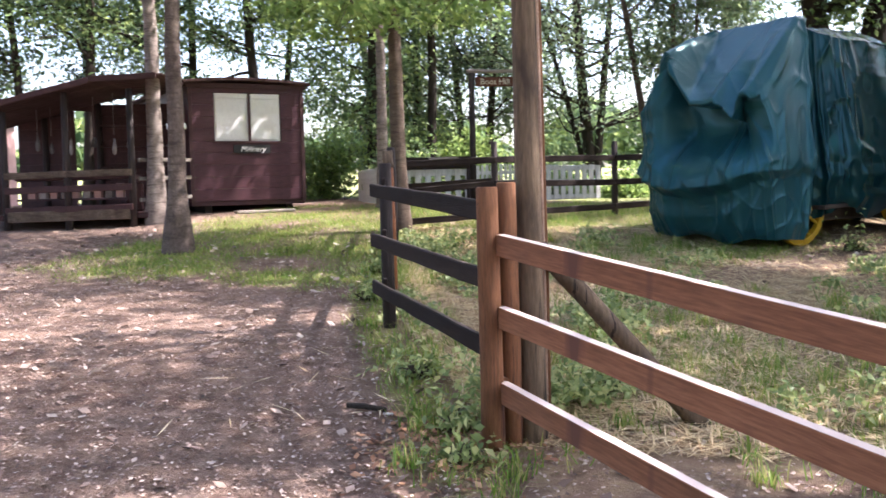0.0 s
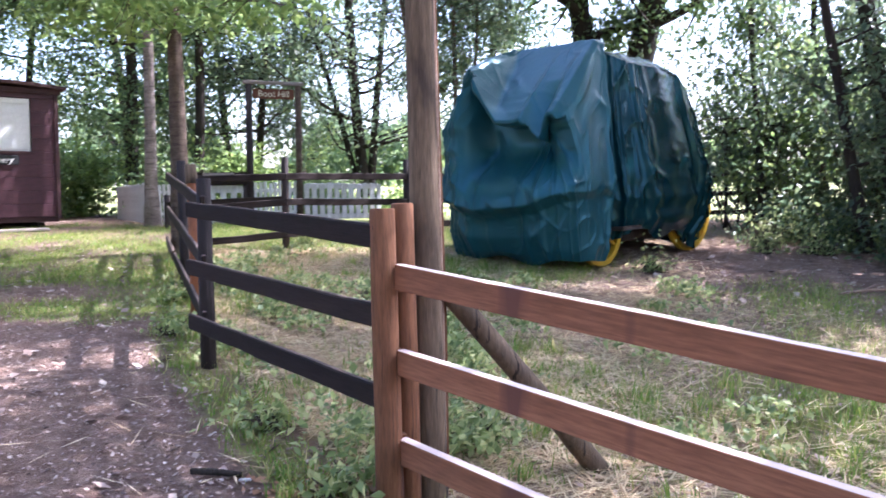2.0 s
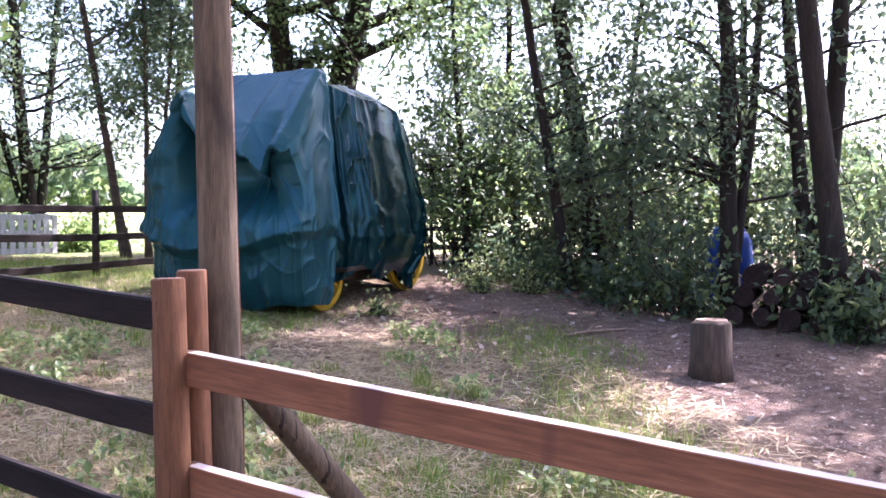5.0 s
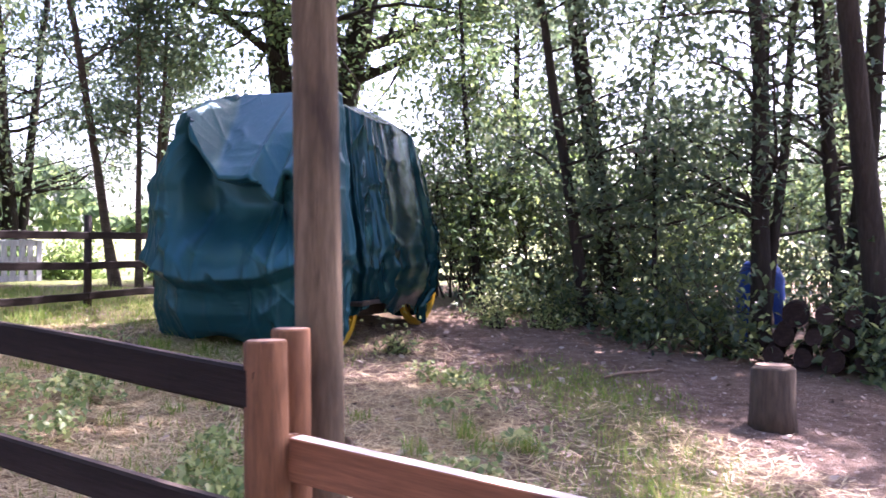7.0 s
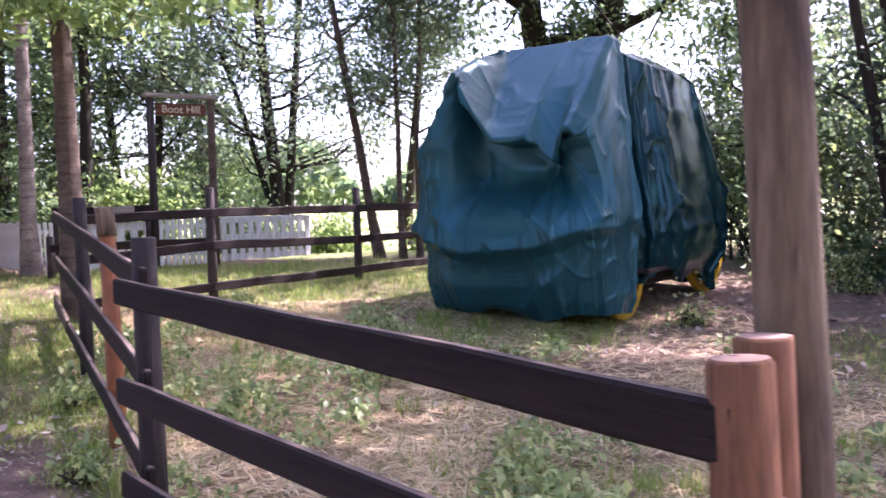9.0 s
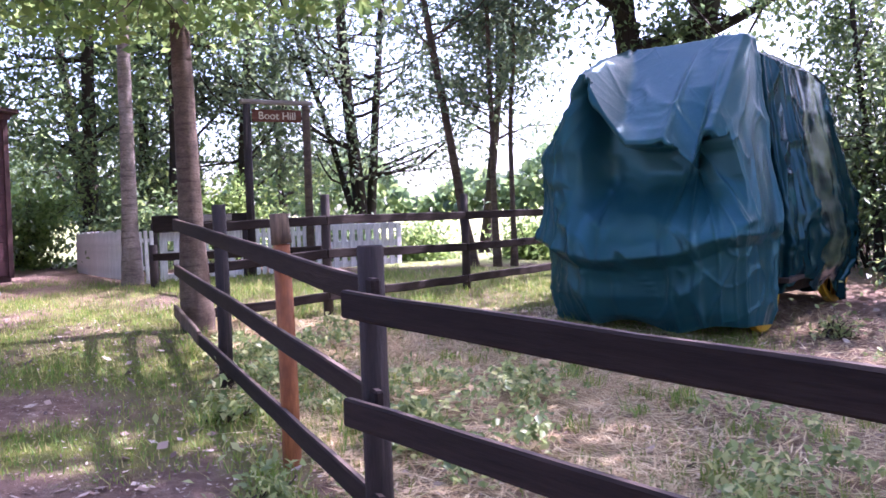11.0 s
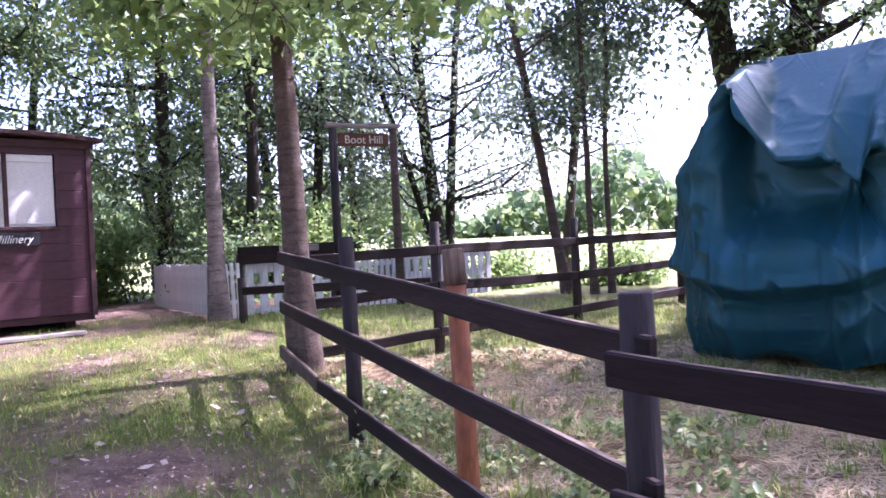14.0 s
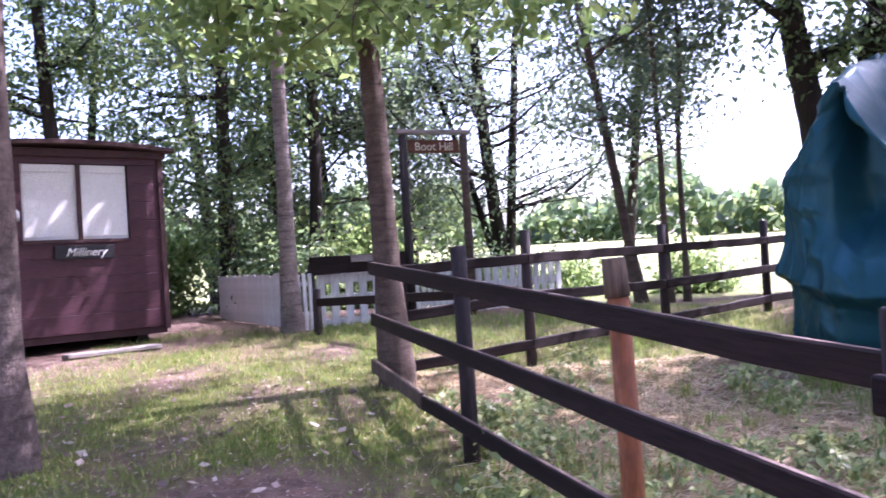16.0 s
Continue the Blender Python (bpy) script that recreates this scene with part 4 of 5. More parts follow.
def hut():
    width, deep = (HR - HL).length, 4.6
    root = thing("hut", HL.x, HL.y, gz(HL.x, HL.y), "maroon boarded shop hut raised on timbers", "hut")
    turn = Matrix.Rotation(HYAW, 4, "Z")

    def block(name, s0, s1, o0, o1, z0, z1, material, parent=root, label="", bevel=0.003):
        bm = box_bm(s1 - s0, o1 - o0, z1 - z0, bevel)
        ob = part(name, bm, material, parent, label)
        ob.matrix_world = Matrix.Translation(hp((s0 + s1) / 2, (o0 + o1) / 2, (z0 + z1) / 2)) @ turn.copy() @ Matrix.Diagonal((1, 1, 1, 1))
        return ob

    # front wall of boards round the window opening
    w0, w1, zb, zt, wb, wt = 0.42, 1.565, 1.14, 3.05, 2.13, 2.93
    z = zb
    edges = [1.14, 1.34, 1.54, 1.74, 1.94, 2.13, 2.33, 2.53, 2.73, 2.93, 3.06]
    for a, b in zip(edges, edges[1:]):
        if a >= wb - 0.01 and b <= wt + 0.01:
            block("board", 0, w0, -0.03, 0, a, b - 0.0015, M["hut"])
            block("board", w1, width, -0.03, 0, a, b - 0.0015, M["hut"])
        else:
            block("board", 0, width, -0.03, 0, a, b - 0.0015, M["hut"])
    block("wall", 0.0, 0.06, -deep, -0.032, zb, zt, M["hut"])
    block("wall", width - 0.06, width, -deep, -0.032, zb, zt, M["hut"])
    block("wall", 0.0, width, -deep - 0.06, -deep - 0.002, zb, zt, M["hut"])
    block("floor", 0.0, width, -deep, -0.035, zb - 0.08, zb - 0.004, M["hut_trim"])
    for s in (-0.012, width - 0.05):
        block("corner_trim", s, s + 0.062, 0.002, 0.02, zb - 0.03, 3.06, M["hut_trim"])
    # window: frame, mullion, panes, white blinds behind
    win = block("window", w0 + 0.004, w1 - 0.004, -0.05, -0.034, wb + 0.004, wt - 0.004, M["blind"], root, "two-light window with white blinds drawn")
    block("blind", w0 + 0.02, (w0 + w1) / 2 - 0.03, -0.030, -0.022, wb + 0.03, wt - 0.02, M["blind"], win)
    block("blind", (w0 + w1) / 2 + 0.03, w1 - 0.02, -0.030, -0.022, wb + 0.03, wt - 0.02, M["blind"], win)
    block("blind_box", w0 + 0.02, w1 - 0.02, -0.02, -0.008, wt - 0.09, wt - 0.015, M["blind"], win)
    mul = (w0 + w1) / 2 + 0.02
    block("mullion", mul - 0.024, mul + 0.024, -0.006, 0.012, wb, wt, M["hut_trim"], win)
    block("sill", w0 - 0.03, w1 + 0.03, 0.002, 0.03, wb - 0.035, wb - 0.002, M["hut_trim"], win)
    # roof: shallow arch of boards with a dark edge
    segs = 8
    for k in range(segs):
        t0, t1 = k / segs, (k + 1) / segs
        rise = lambda t: 3.07 + 0.06 * (1 - (2 * t - 1) ** 2)
        a, b = hp(-0.1 + (width + 0.2) * t0, 0, rise(t0)), hp(-0.1 + (width + 0.2) * t1, 0, rise(t1))
        d = b - a
        bm = box_bm(d.length + 0.01, deep + 0.16, 0.05, 0.005)
        ob = part("roof_board", bm, M["roof"], root)
        ob.matrix_world = Matrix.Translation((a + b) / 2 - HN * (deep / 2 - 0.06) + Vector((0, 0, 0.02))) @ turn @ Matrix.Rotation(-math.asin(d.z / d.length), 4, "Y")
    block("fascia", -0.04, width + 0.04, 0.022, 0.042, 3.0, 3.085, M["hut_trim"])
    # name board
    sign = block("name_board", 0.72, 1.36, 0.004, 0.026, 1.925, 2.065, M["black"], root, "black name board with white script")
    m = Matrix.Translation(hp(1.05, 0.029, 1.993)) @ turn @ Matrix.Rotation(radians(90), 4, "X")
    text_part("lettering", "Millinery", 0.125, M["letter"], sign, m, 0.35)
    # timbers under the floor
    for s in (0.25, width - 0.3):
        block("bearer", s, s + 0.12, -deep + 0.2, -0.15, 0.85, 1.055, M["bark_dark"])
    for o in (-0.5, -2.4, -4.2):
        block("skid", 0.1, width - 0.1, o - 0.1, o + 0.1, 0.7, 0.86, M["bark_dark"])
    plank = thing("plank", -3.75, 14.75, gz(-3.75, 14.75), "weathered grey plank lying in front of the hut", "plank")
    bar("board", hp(0.55, 0.55, 0.955), hp(1.55, 0.55, 0.965), 0.045, 0.16, M["grey_wood"], plank)
    return root


def porch():
    """The open veranda at the hut's side, with its counter, rails and hanging goods."""
    root = thing("veranda", -5.9, 13.5, gz(-5.9, 13.5), "dark open timber veranda with counter and low roof", "veranda")
    fx = [(-5.12, 13.35, 2.86), (-6.05, 13.15, 2.82), (-6.95, 13.0, 2.55), (-7.75, 12.9, 2.4)]
    for k, (x, y, z) in enumerate(fx):
        log_part("post", [(x, y, gz(x, y) - 0.1), (x, y, 1.8), (x, y, z)], [0.055, 0.052, 0.05], M["dark_post"], root, 10, 60 + k)
        log_part("post", [(x - 0.5, y + 2.0, gz(x, y) - 0.05), (x - 0.5, y + 2.0, 1.8), (x - 0.5, y + 2.0, z + 0.05)], [0.055, 0.052, 0.05], M["dark_post"], root, 10, 70 + k)
    # roof of boards that falls away from the hut
    for k in range(12):
        o = -2.6 + 0.22 * k
        a, b = Vector((-4.9, 15.2, 3.05)) + Vector((0.18, -1.0, 0)) * (o + 2.3) * 0.86, Vector((-5.85, 15.0, 3.0)) + Vector((0.18, -1.0, 0)) * (o + 2.3) * 0.86
        bar("roof_board", a, b, 0.03, 0.185, M["roof"], root, seed=k)
        c = Vector((-8.2, 14.6, 2.42)) + Vector((0.18, -1.0, 0)) * (o + 2.3) * 0.86
        bar("roof_board", b, c, 0.03, 0.185, M["roof"], root, seed=k + 20)
    bar("fascia", (-4.6, 13.18, 3.02), (-5.55, 12.98, 2.98), 0.09, 0.03, M["hut_trim"], root)
    bar("fascia", (-5.55, 12.98, 2.97), (-7.9, 12.58, 2.40), 0.09, 0.03, M["hut_trim"], root)
    for z, m in ((1.62, "bark_brown"), (1.40, "hut_trim"), (1.10, "hut_trim")):
        bar("rail", (-5.10, 13.30, z), (-6.03, 13.10, z - 0.01), 0.10, 0.03, M[m], root, seed=int(z * 10))
        bar("rail", (-6.03, 13.10, z - 0.01), (-6.95, 12.95, z - 0.03), 0.10, 0.03, M[m], root, seed=int(z * 12))
    for z in (1.80, 1.52, 1.20):
        bar("rail", (-5.05, 13.42, z), (-4.72, 14.62, z + 0.02), 0.06, 0.03, M["grey_wood"], root, seed=int(z * 9))
    bar("kick_board", (-5.15, 13.28, 1.0), (-6.9, 12.93, 0.98), 0.16, 0.03, M["bark_brown"], root)
    part("counter", box_bm(1.75, 0.5, 0.06, 0.01), M["hut_trim"], root).matrix_world = pose(-6.05, 13.5, 1.55, 0, 0, 11)
    part("deck", box_bm(2.6, 2.3, 0.08, 0.01), M["hut_trim"], root).matrix_world = pose(-6.3, 14.3, 0.97, 0, 0, 11)
    turn = radians(11)
    for s0, wide in ((0.0, 1.45), (1.75, 0.95), (2.95, 0.35)):
        for r in range(9):
            m = s0 + wide / 2
            part("wall_board", box_bm(wide, 0.03, 0.1992, 0.002), M["hut_trim"], root).matrix_world = pose(-5.25 - m * math.cos(turn), 15.45 - m * math.sin(turn), 1.11 + 0.2 * r, 0, 0, 11)
    part("wall_plate", box_bm(3.3, 0.06, 0.10, 0.006), M["hut_trim"], root).matrix_world = pose(-6.87, 15.13, 2.86 - 0.10, 0, 6, 11)
    for x in (-5.65,):
        part("stool", box_bm(0.28, 0.26, 0.45, 0.02), M["hut_trim"], root).matrix_world = pose(x, 14.5, 1.24, 0, 0, 20)
    for k, z in enumerate((1.75, 2.1, 2.45)):
        part("wall_shelf", box_bm(1.1, 0.16, 0.025, 0.004), M["hut_trim"], root).matrix_world = pose(-5.95, 15.2, z, 0, 0, 11)
    rg = random.Random(4)
    for k in range(6):
        x = -5.35 - 0.27 * k - 0.07 * math.sin(5 * k)
        bag = thing("hanging_bag", x, 13.75 - 0.2 * k * 0.27, 2.15, "pale cloth bag hung under the veranda roof", "bag", "hanging bags")
        bm = bmesh.new()
        bmesh.ops.create_uvsphere(bm, u_segments=12, v_segments=10, radius=0.06)
        for v in bm.verts:
            v.co = Vector((v.co.x * (0.55 + 0.1 * (k % 3)), v.co.y * 0.5, v.co.z * (1.5 + 0.7 * (k % 2))))
            v.co.x *= 0.45 + 0.55 * min(1.0, max(0.0, 0.5 - v.co.z * 7)) + 0.12 * noise.noise(v.co * 30 + Vector((k, 0, 0)))
        part("cloth", bm, M["cloth"], bag, "", True).matrix_world = bag.matrix_world @ pose(0, 0, rg.uniform(-0.15, 0.1))
        zt = 2.9 - 0.06 * k
        log_part("string", [(x, 13.75 - 0.054 * k, 2.2), (x, 13.75 - 0.054 * k, 2.5), (x, 13.75 - 0.054 * k, zt)], [0.004, 0.004, 0.004], M["cloth"], bag, 4)
    for k in range(9):
        x = -5.35 - 0.16 * k
        h = rg.uniform(0.13, 0.22)
        box = thing("box", x, 13.45, 1.2, "small boxed goods on a shelf behind the rail", "box", "boxes on the veranda")
        part("carton", box_bm(0.11, 0.12, h, 0.008), M["cloth"] if k % 2 else M["pink"], box).matrix_world = pose(x, 13.42 - 0.03 * k, 1.245 + h / 2, 0, 0, 11)
    part("shelf", box_bm(1.7, 0.25, 0.03, 0.004), M["hut_trim"], root).matrix_world = pose(-6.0, 13.33, 1.23, 0, 0, 11)
    return root


def far_house():
    root = thing("building", -12.6, 18.3, gz(-12, 18), "pink rendered building beyond the veranda", "building")
    part("wall", box_bm(3.0, 4.0, 2.3, 0.01), M["pink"], root).matrix_world = pose(-12.75, 18.7, 2.05, 0, 0, 12)
    part("roof", box_bm(3.4, 4.4, 0.12, 0.01), M["roof"], root).matrix_world = pose(-12.75, 18.7, 3.26, 0, 6, 12)
    part("door", box_bm(0.8, 0.06, 1.7, 0.01), M["hut_trim"], root).matrix_world = pose(-12.25, 16.75, 1.75, 0, 0, 12)
    return root


# ---------------------------------------------------------------- stump, wood pile, barrel, table
def stump():
    x, y = 6.08, 7.50
    root = thing("tree_stump", x, y, gz(x, y), "sawn tree stump standing on bare earth", "stump")
    z0 = gz(x, y)
    log_part("trunk", [(x, y, z0 - 0.05), (x, y, z0 + 0.15), (x, y, z0 + 0.47)], [0.20, 0.175, 0.165], M["stump"], root, 22, 3, 0.035)
    bm = bmesh.new()
    bmesh.ops.create_cone(bm, cap_ends=True, segments=22, radius1=0.138, radius2=0.13, depth=0.02)
    part("cut_face", bm, M["cut_wood"], root, "pale sawn top").matrix_world = pose(x, y, z0 + 0.475)


def wood_pile():
    rg = random.Random(7)
    for row in range(3):
        for k in range(7 - row):
            x, y = 8.55 + 0.30 * k * 0.62 + row * 0.1, 9.75 - 0.30 * k * 0.75 - row * 0.05
            z = gz(x, y) + 0.12 + row * 0.22
            r = rg.uniform(0.09, 0.14)
            lg = thing("log", x, y, z, "cut log stacked in the shade under the shrubs", "log", "stacked logs")
            log_part("timber", [(x - 0.40, y - 0.33, z), (x, y, z + 0.01), (x + 0.5, y + 0.42, z)], [r, r * 0.97, r * 0.94], M["log_bark"], lg, 12, row * 9 + k, 0.04)


def barrel():
    x, y = 9.15, 10.55
    root = thing("barrel", x, y, gz(x, y), "blue plastic barrel standing behind the logs", "barrel")
    z = gz(x, y)
    log_part("body", [(x, y, z), (x, y, z + 0.15), (x, y, z + 0.5), (x, y, z + 0.85), (x, y, z + 1.0)], [0.22, 0.27, 0.29, 0.27, 0.22], M["blue"], root, 24, 1, 0.0)
    log_part("lid", [(x, y, z + 1.0), (x, y, z + 1.02), (x, y, z + 1.05)], [0.2, 0.2, 0.19], M["blue"], root, 24, 1, 0.0)


# ---------------------------------------------------------------- what grows and lies on the ground
def scatter(n, x0, x1, y0, y1, seed, weight):
    rg = np.random.default_rng(seed)
    x, y = rg.uniform(x0, x1, n), rg.uniform(y0, y1, n)
    keep = rg.uniform(0, 1, n) < weight(x, y)
    return x[keep], y[keep], rg


def grass_blades():
    x, y, rg = scatter(330000, -5.5, 8.0, 3.2, 17.0, 21, lambda x, y: np.clip(masks(x, y)[0] * 1.5 - 0.35, 0, 1) * np.clip(1.25 - 0.05 * y, 0.35, 1))
    n = len(x)
    z = land(x, y)
    tall = rg.uniform(0.025, 0.07, n) * np.where(x - fence_x(y) > 0, 1.15, 1.0)
    tuft = (wob(x, y, 5.0, 3) > 0.45) & (x - fence_x(y) > -0.4)
    tall = np.where(tuft, tall * 1.9, tall)
    az, bend = rg.uniform(0, 2 * np.pi, n), rg.normal(0, 0.95, n)
    w = rg.uniform(0.003, 0.006, n)
    dx, dy = np.cos(az), np.sin(az)
    p0 = np.stack([x - dy * w, y + dx * w, z - 0.005], -1)
    p1 = np.stack([x + dy * w, y - dx * w, z - 0.005], -1)
    p2 = np.stack([x + dx * tall * bend, y + dy * tall * bend, z + tall], -1)
    v = np.stack([p0, p1, p2], 1).reshape(-1, 3)
    tri = np.arange(3 * n).reshape(-1, 3)
    tagged(tri_soup("grass", v, tri, M["grass"]), "patchy short green grass with dry blades", "grass", kind="stuff")


def long_tufts():
    """Tufts of long grass at the fence foot and in the paddock."""
    rg = np.random.default_rng(77)
    x, y, _ = scatter(420, -1.0, 4.5, 3.4, 12.4, 78, lambda x, y: np.where(np.abs(x - fence_x(y) - 0.1) < 0.45, 0.5, np.where(x > fence_x(y), 0.28, 0.0)))
    n = 46
    px, py = np.repeat(x, n) + rg.normal(0, 0.05, len(x) * n), np.repeat(y, n) + rg.normal(0, 0.05, len(x) * n)
    m = len(px)
    tall = rg.uniform(0.06, 0.22, m) * np.repeat(rg.uniform(0.5, 1.1, len(x)), n)
    az, bend = rg.uniform(0, 2 * np.pi, m), rg.uniform(0.3, 1.4, m)
    dx, dy, w, z = np.cos(az), np.sin(az), rg.uniform(0.0025, 0.005, m), land(px, py)
    p = [np.stack([px - dy * w, py + dx * w, z - 0.01], -1), np.stack([px + dy * w, py - dx * w, z - 0.01], -1),
         np.stack([px + dx * tall * bend * 0.35 + dy * w * 0.8, py + dy * tall * bend * 0.35 - dx * w * 0.8, z + tall * 0.6], -1), np.stack([px + dx * tall * bend * 0.35 - dy * w * 0.8, py + dy * tall * bend * 0.35 + dx * w * 0.8, z + tall * 0.6], -1),
         np.stack([px + dx * tall * bend, py + dy * tall * bend, z + tall * (1.0 - 0.3 * bend)], -1)]
    v = np.stack(p, 1).reshape(-1, 3)
    k = np.arange(m)[:, None] * 5
    t = np.concatenate([k + [0, 1, 2], k + [0, 2, 3], k + [3, 2, 4]], 0)
    tagged(tri_soup("tall_grass", v, t, M["grass"]), "tufts of long grass along the fence foot", "grass", kind="stuff")


def flakes(name, label, n, box, weight, size, aspect, material, seed, lift=0.006, flat=0.25):
    x, y, rg = scatter(n, *box, seed, weight)
    c = np.stack([x, y, land(x, y) + lift + rg.uniform(0, lift, len(x))], -1)
    m = len(c)
    s = size * rg.uniform(0.4, 1.5, m)
    az = rg.uniform(0, 2 * np.pi, m)
    ax = np.stack([np.cos(az), np.sin(az), rg.normal(0, flat, m)], -1) * (s / 2)[:, None]
    sd = np.stack([-np.sin(az), np.cos(az), rg.normal(0, flat, m)], -1) * (s * aspect / 2)[:, None]
    v = np.stack([c - ax, c + sd, c + ax, c - sd], 1).reshape(-1, 3)
    k = np.arange(m)[:, None] * 4
    t = np.concatenate([k + [0, 1, 2], k + [0, 2, 3]], 0)
    tagged(tri_soup(name, v, t, material), label, "litter", kind="stuff")


def brambles():
    """Low bramble plants: arching stems that carry toothed leaflets in threes."""
    x, y, rg = scatter(950, -1.0, 5.0, 4.6, 12.5, 31, lambda x, y: np.where((x - fence_x(y) > 0.12) & ~((x > 2.0) & (y > 10.9)), np.clip(1.0 - 0.25 * (x - fence_x(y)), 0.05, 0.95) * np.clip(0.35 + 1.0 * wob(x, y, 1.6, 5), 0, 1), 0))
    cs, sizes = [], []
    for px, py in zip(x, y):
        k = rg.integers(10, 34)
        rr, aa = rg.uniform(0.0, 0.24, k), rg.uniform(0, 2 * np.pi, k)
        h = rg.uniform(0.06, 0.22) * (1 - rr / 0.34)
        qx, qy = px + rr * np.cos(aa), py + rr * np.sin(aa)
        cs.append(np.stack([qx, qy, land(qx, qy) + h + rg.uniform(0, 0.05, k)], -1))
    c = np.concatenate(cs)
    c3 = np.concatenate([c + rg.normal(0, 0.022, c.shape) for _ in range(3)])
    v, t = leaf_arrays(c3, 0.054, rg, 0.2, 0.72)
    tagged(tri_soup("undergrowth", v, t, M["bramble"]), "low brambles and nettles among dry straw", "undergrowth", kind="stuff")


def verge_weeds():
    for k, (x, y, w, h) in enumerate(((0.86, 4.75, 0.2, 0.15), (0.93, 4.2, 0.14, 0.14), (0.5, 5.7, 0.25, 0.18), (1.6, 5.4, 0.3, 0.2), (-0.35, 8.0, 0.2, 0.15), (-0.55, 9.6, 0.22, 0.16), (4.6, 11.1, 0.25, 0.25), (6.75, 12.9, 0.35, 0.4), (7.1, 13.3, 0.4, 0.45), (6.6, 12.5, 0.3, 0.25), (7.3, 12.3, 0.35, 0.3), (7.6, 12.9, 0.4, 0.4))):
        shrub(x, y, w, h, int(300 * w / 0.35), 0.06, 200 + k, M["bramble"], "low green weeds growing at the fence foot", "weed")


# ---------------------------------------------------------------- the things, space by space
near_fence()
tall_pole()
dark_fence()
far_fence()
graveyard_gate()
coach()
hut()
porch()
far_house()
stump()
wood_pile()
barrel()

# trees that stand free on the lawn
tree(-0.89, 12.52, 0.108, 11.0, (-0.32, 0.65), 0.48, 2.9, 11000, 0.10, 1, M["bark_brown"], M["leaf_light"], "slim brown-barked tree at the fence corner", clear=2.6,
     extra=(((-0.1, 0.0, 3.1), (-0.1, -1.0, 0.05), 2.4, 0.028), ((-0.1, 0.0, 3.4), (-0.9, -0.6, -0.02), 2.6, 0.028), ((-0.1, 0, 3.2), (0.8, -0.7, 0.1), 2.2, 0.028), ((-0.1, 0, 3.0), (-0.7, 0.3, 0.0), 1.8, 0.022)))
tree(-1.84, 16.04, 0.098, 9.5, (-0.1, 0.4), 0.42, 2.6, 9000, 0.09, 2, M["bark_grey"], M["leaf_tree"], "straight grey-barked tree beside the white picket fence", clear=3.1)
tree(-3.38, 10.9, 0.112, 9.0, (0.1, 0.2), 0.45, 2.6, 9000, 0.09, 3, M["bark_ringed"], M["leaf_light"], "slim brown tree with pale scars on the lawn", clear=3.4, flare=1.9)
tree(-4.85, 13.55, 0.125, 10.0, (-0.05, 0.4), 0.45, 2.8, 9000, 0.09, 4, M["bark_grey"], M["leaf_light"], "straight grey tree in front of the veranda", clear=3.6)
ring = thing("tree_band", -3.35, 10.93, 2.1, "white band tied round the brown tree", "band")
log_part("band", [(-3.36, 10.95, 2.08), (-3.36, 10.95, 2.11), (-3.36, 10.95, 2.15)], [0.116, 0.117, 0.116], M["white"], ring, 14, 2)

# the row at the back and the big oak behind the coach
tree(1.85, 22.2, 0.15, 9.0, (-0.9, 0.3), 0.16, 3.0, 10000, 0.085, 11, M["bark_dark"], M["leaf_cool"], "dark many-stemmed tree behind the graveyard", stems=(((0.9, 0.4), 0.7), ((-2.2, 0.5), 0.5)))
tree(2.95, 17.9, 0.075, 9.0, (-1.5, 0.0), 0.35, 1.9, 4500, 0.08, 12, M["bark_brown"], M["leaf_cool"], "thin leaning trunk behind the back fence")
tree(3.25, 17.6, 0.05, 7.5, (-0.35, 0.2), 0.3, 1.5, 3500, 0.08, 13, M["bark_brown"], M["leaf_cool"], "thin young tree behind the back fence")
tree(3.55, 17.75, 0.045, 7.0, (0.1, 0.3), 0.3, 1.5, 3500, 0.08, 14, M["bark_brown"], M["leaf_cool"], "thin young tree behind the back fence")
tree(6.3, 18.5, 0.27, 11.0, (-1.2, 0.3), 0.34, 4.2, 24000, 0.10, 15, M["bark_dark"], M["leaf_tree"], "large dark oak with forked trunks behind the coach", flare=1.25, stems=(((2.35, 0.1), 1.25),),
     extra=(((-0.35, 0, 3.5), (1.0, -0.05, 0.25), 1.3, 0.10), ((0.95, -0.1, 4.3), (1.0, -0.2, 0.42), 5.5, 0.12), ((0.85, -0.1, 3.7), (1.0, -0.4, 0.38), 4.6, 0.09), ((-0.4, 0, 3.9), (-1.0, -0.4, 0.35), 4.2, 0.09), ((-0.5, 0, 4.6), (-0.7, -1.0, 0.2), 3.8, 0.08)))
# right-hand thicket: a few trunks, a thin leafy screen, and tall trees added for shade, whose unseen crowns meet
# overhead
tree(8.05, 12.45, 0.085, 8.5, (-1.6, 0.2), 0.12, 2.0, 8500, 0.085, 16, M["bark_dark"], M["leaf_cool"], "leaning dark tree in the thicket")
tree(8.9, 10.3, 0.12, 9.0, (0.2, 0.3), 0.16, 2.0, 4500, 0.085, 17, M["bark_dark"], M["leaf_cool"], "upright dark tree in the thicket", stems=(((1.5, 0.3), 0.6),))
tree(10.0, 10.0, 0.15, 9.5, (0.9, -0.2), 0.2, 2.2, 4000, 0.085, 18, M["bark_dark"], M["leaf_cool"], "dark twin-stemmed tree in the thicket", stems=(((-0.6, 0.6), 0.7),))
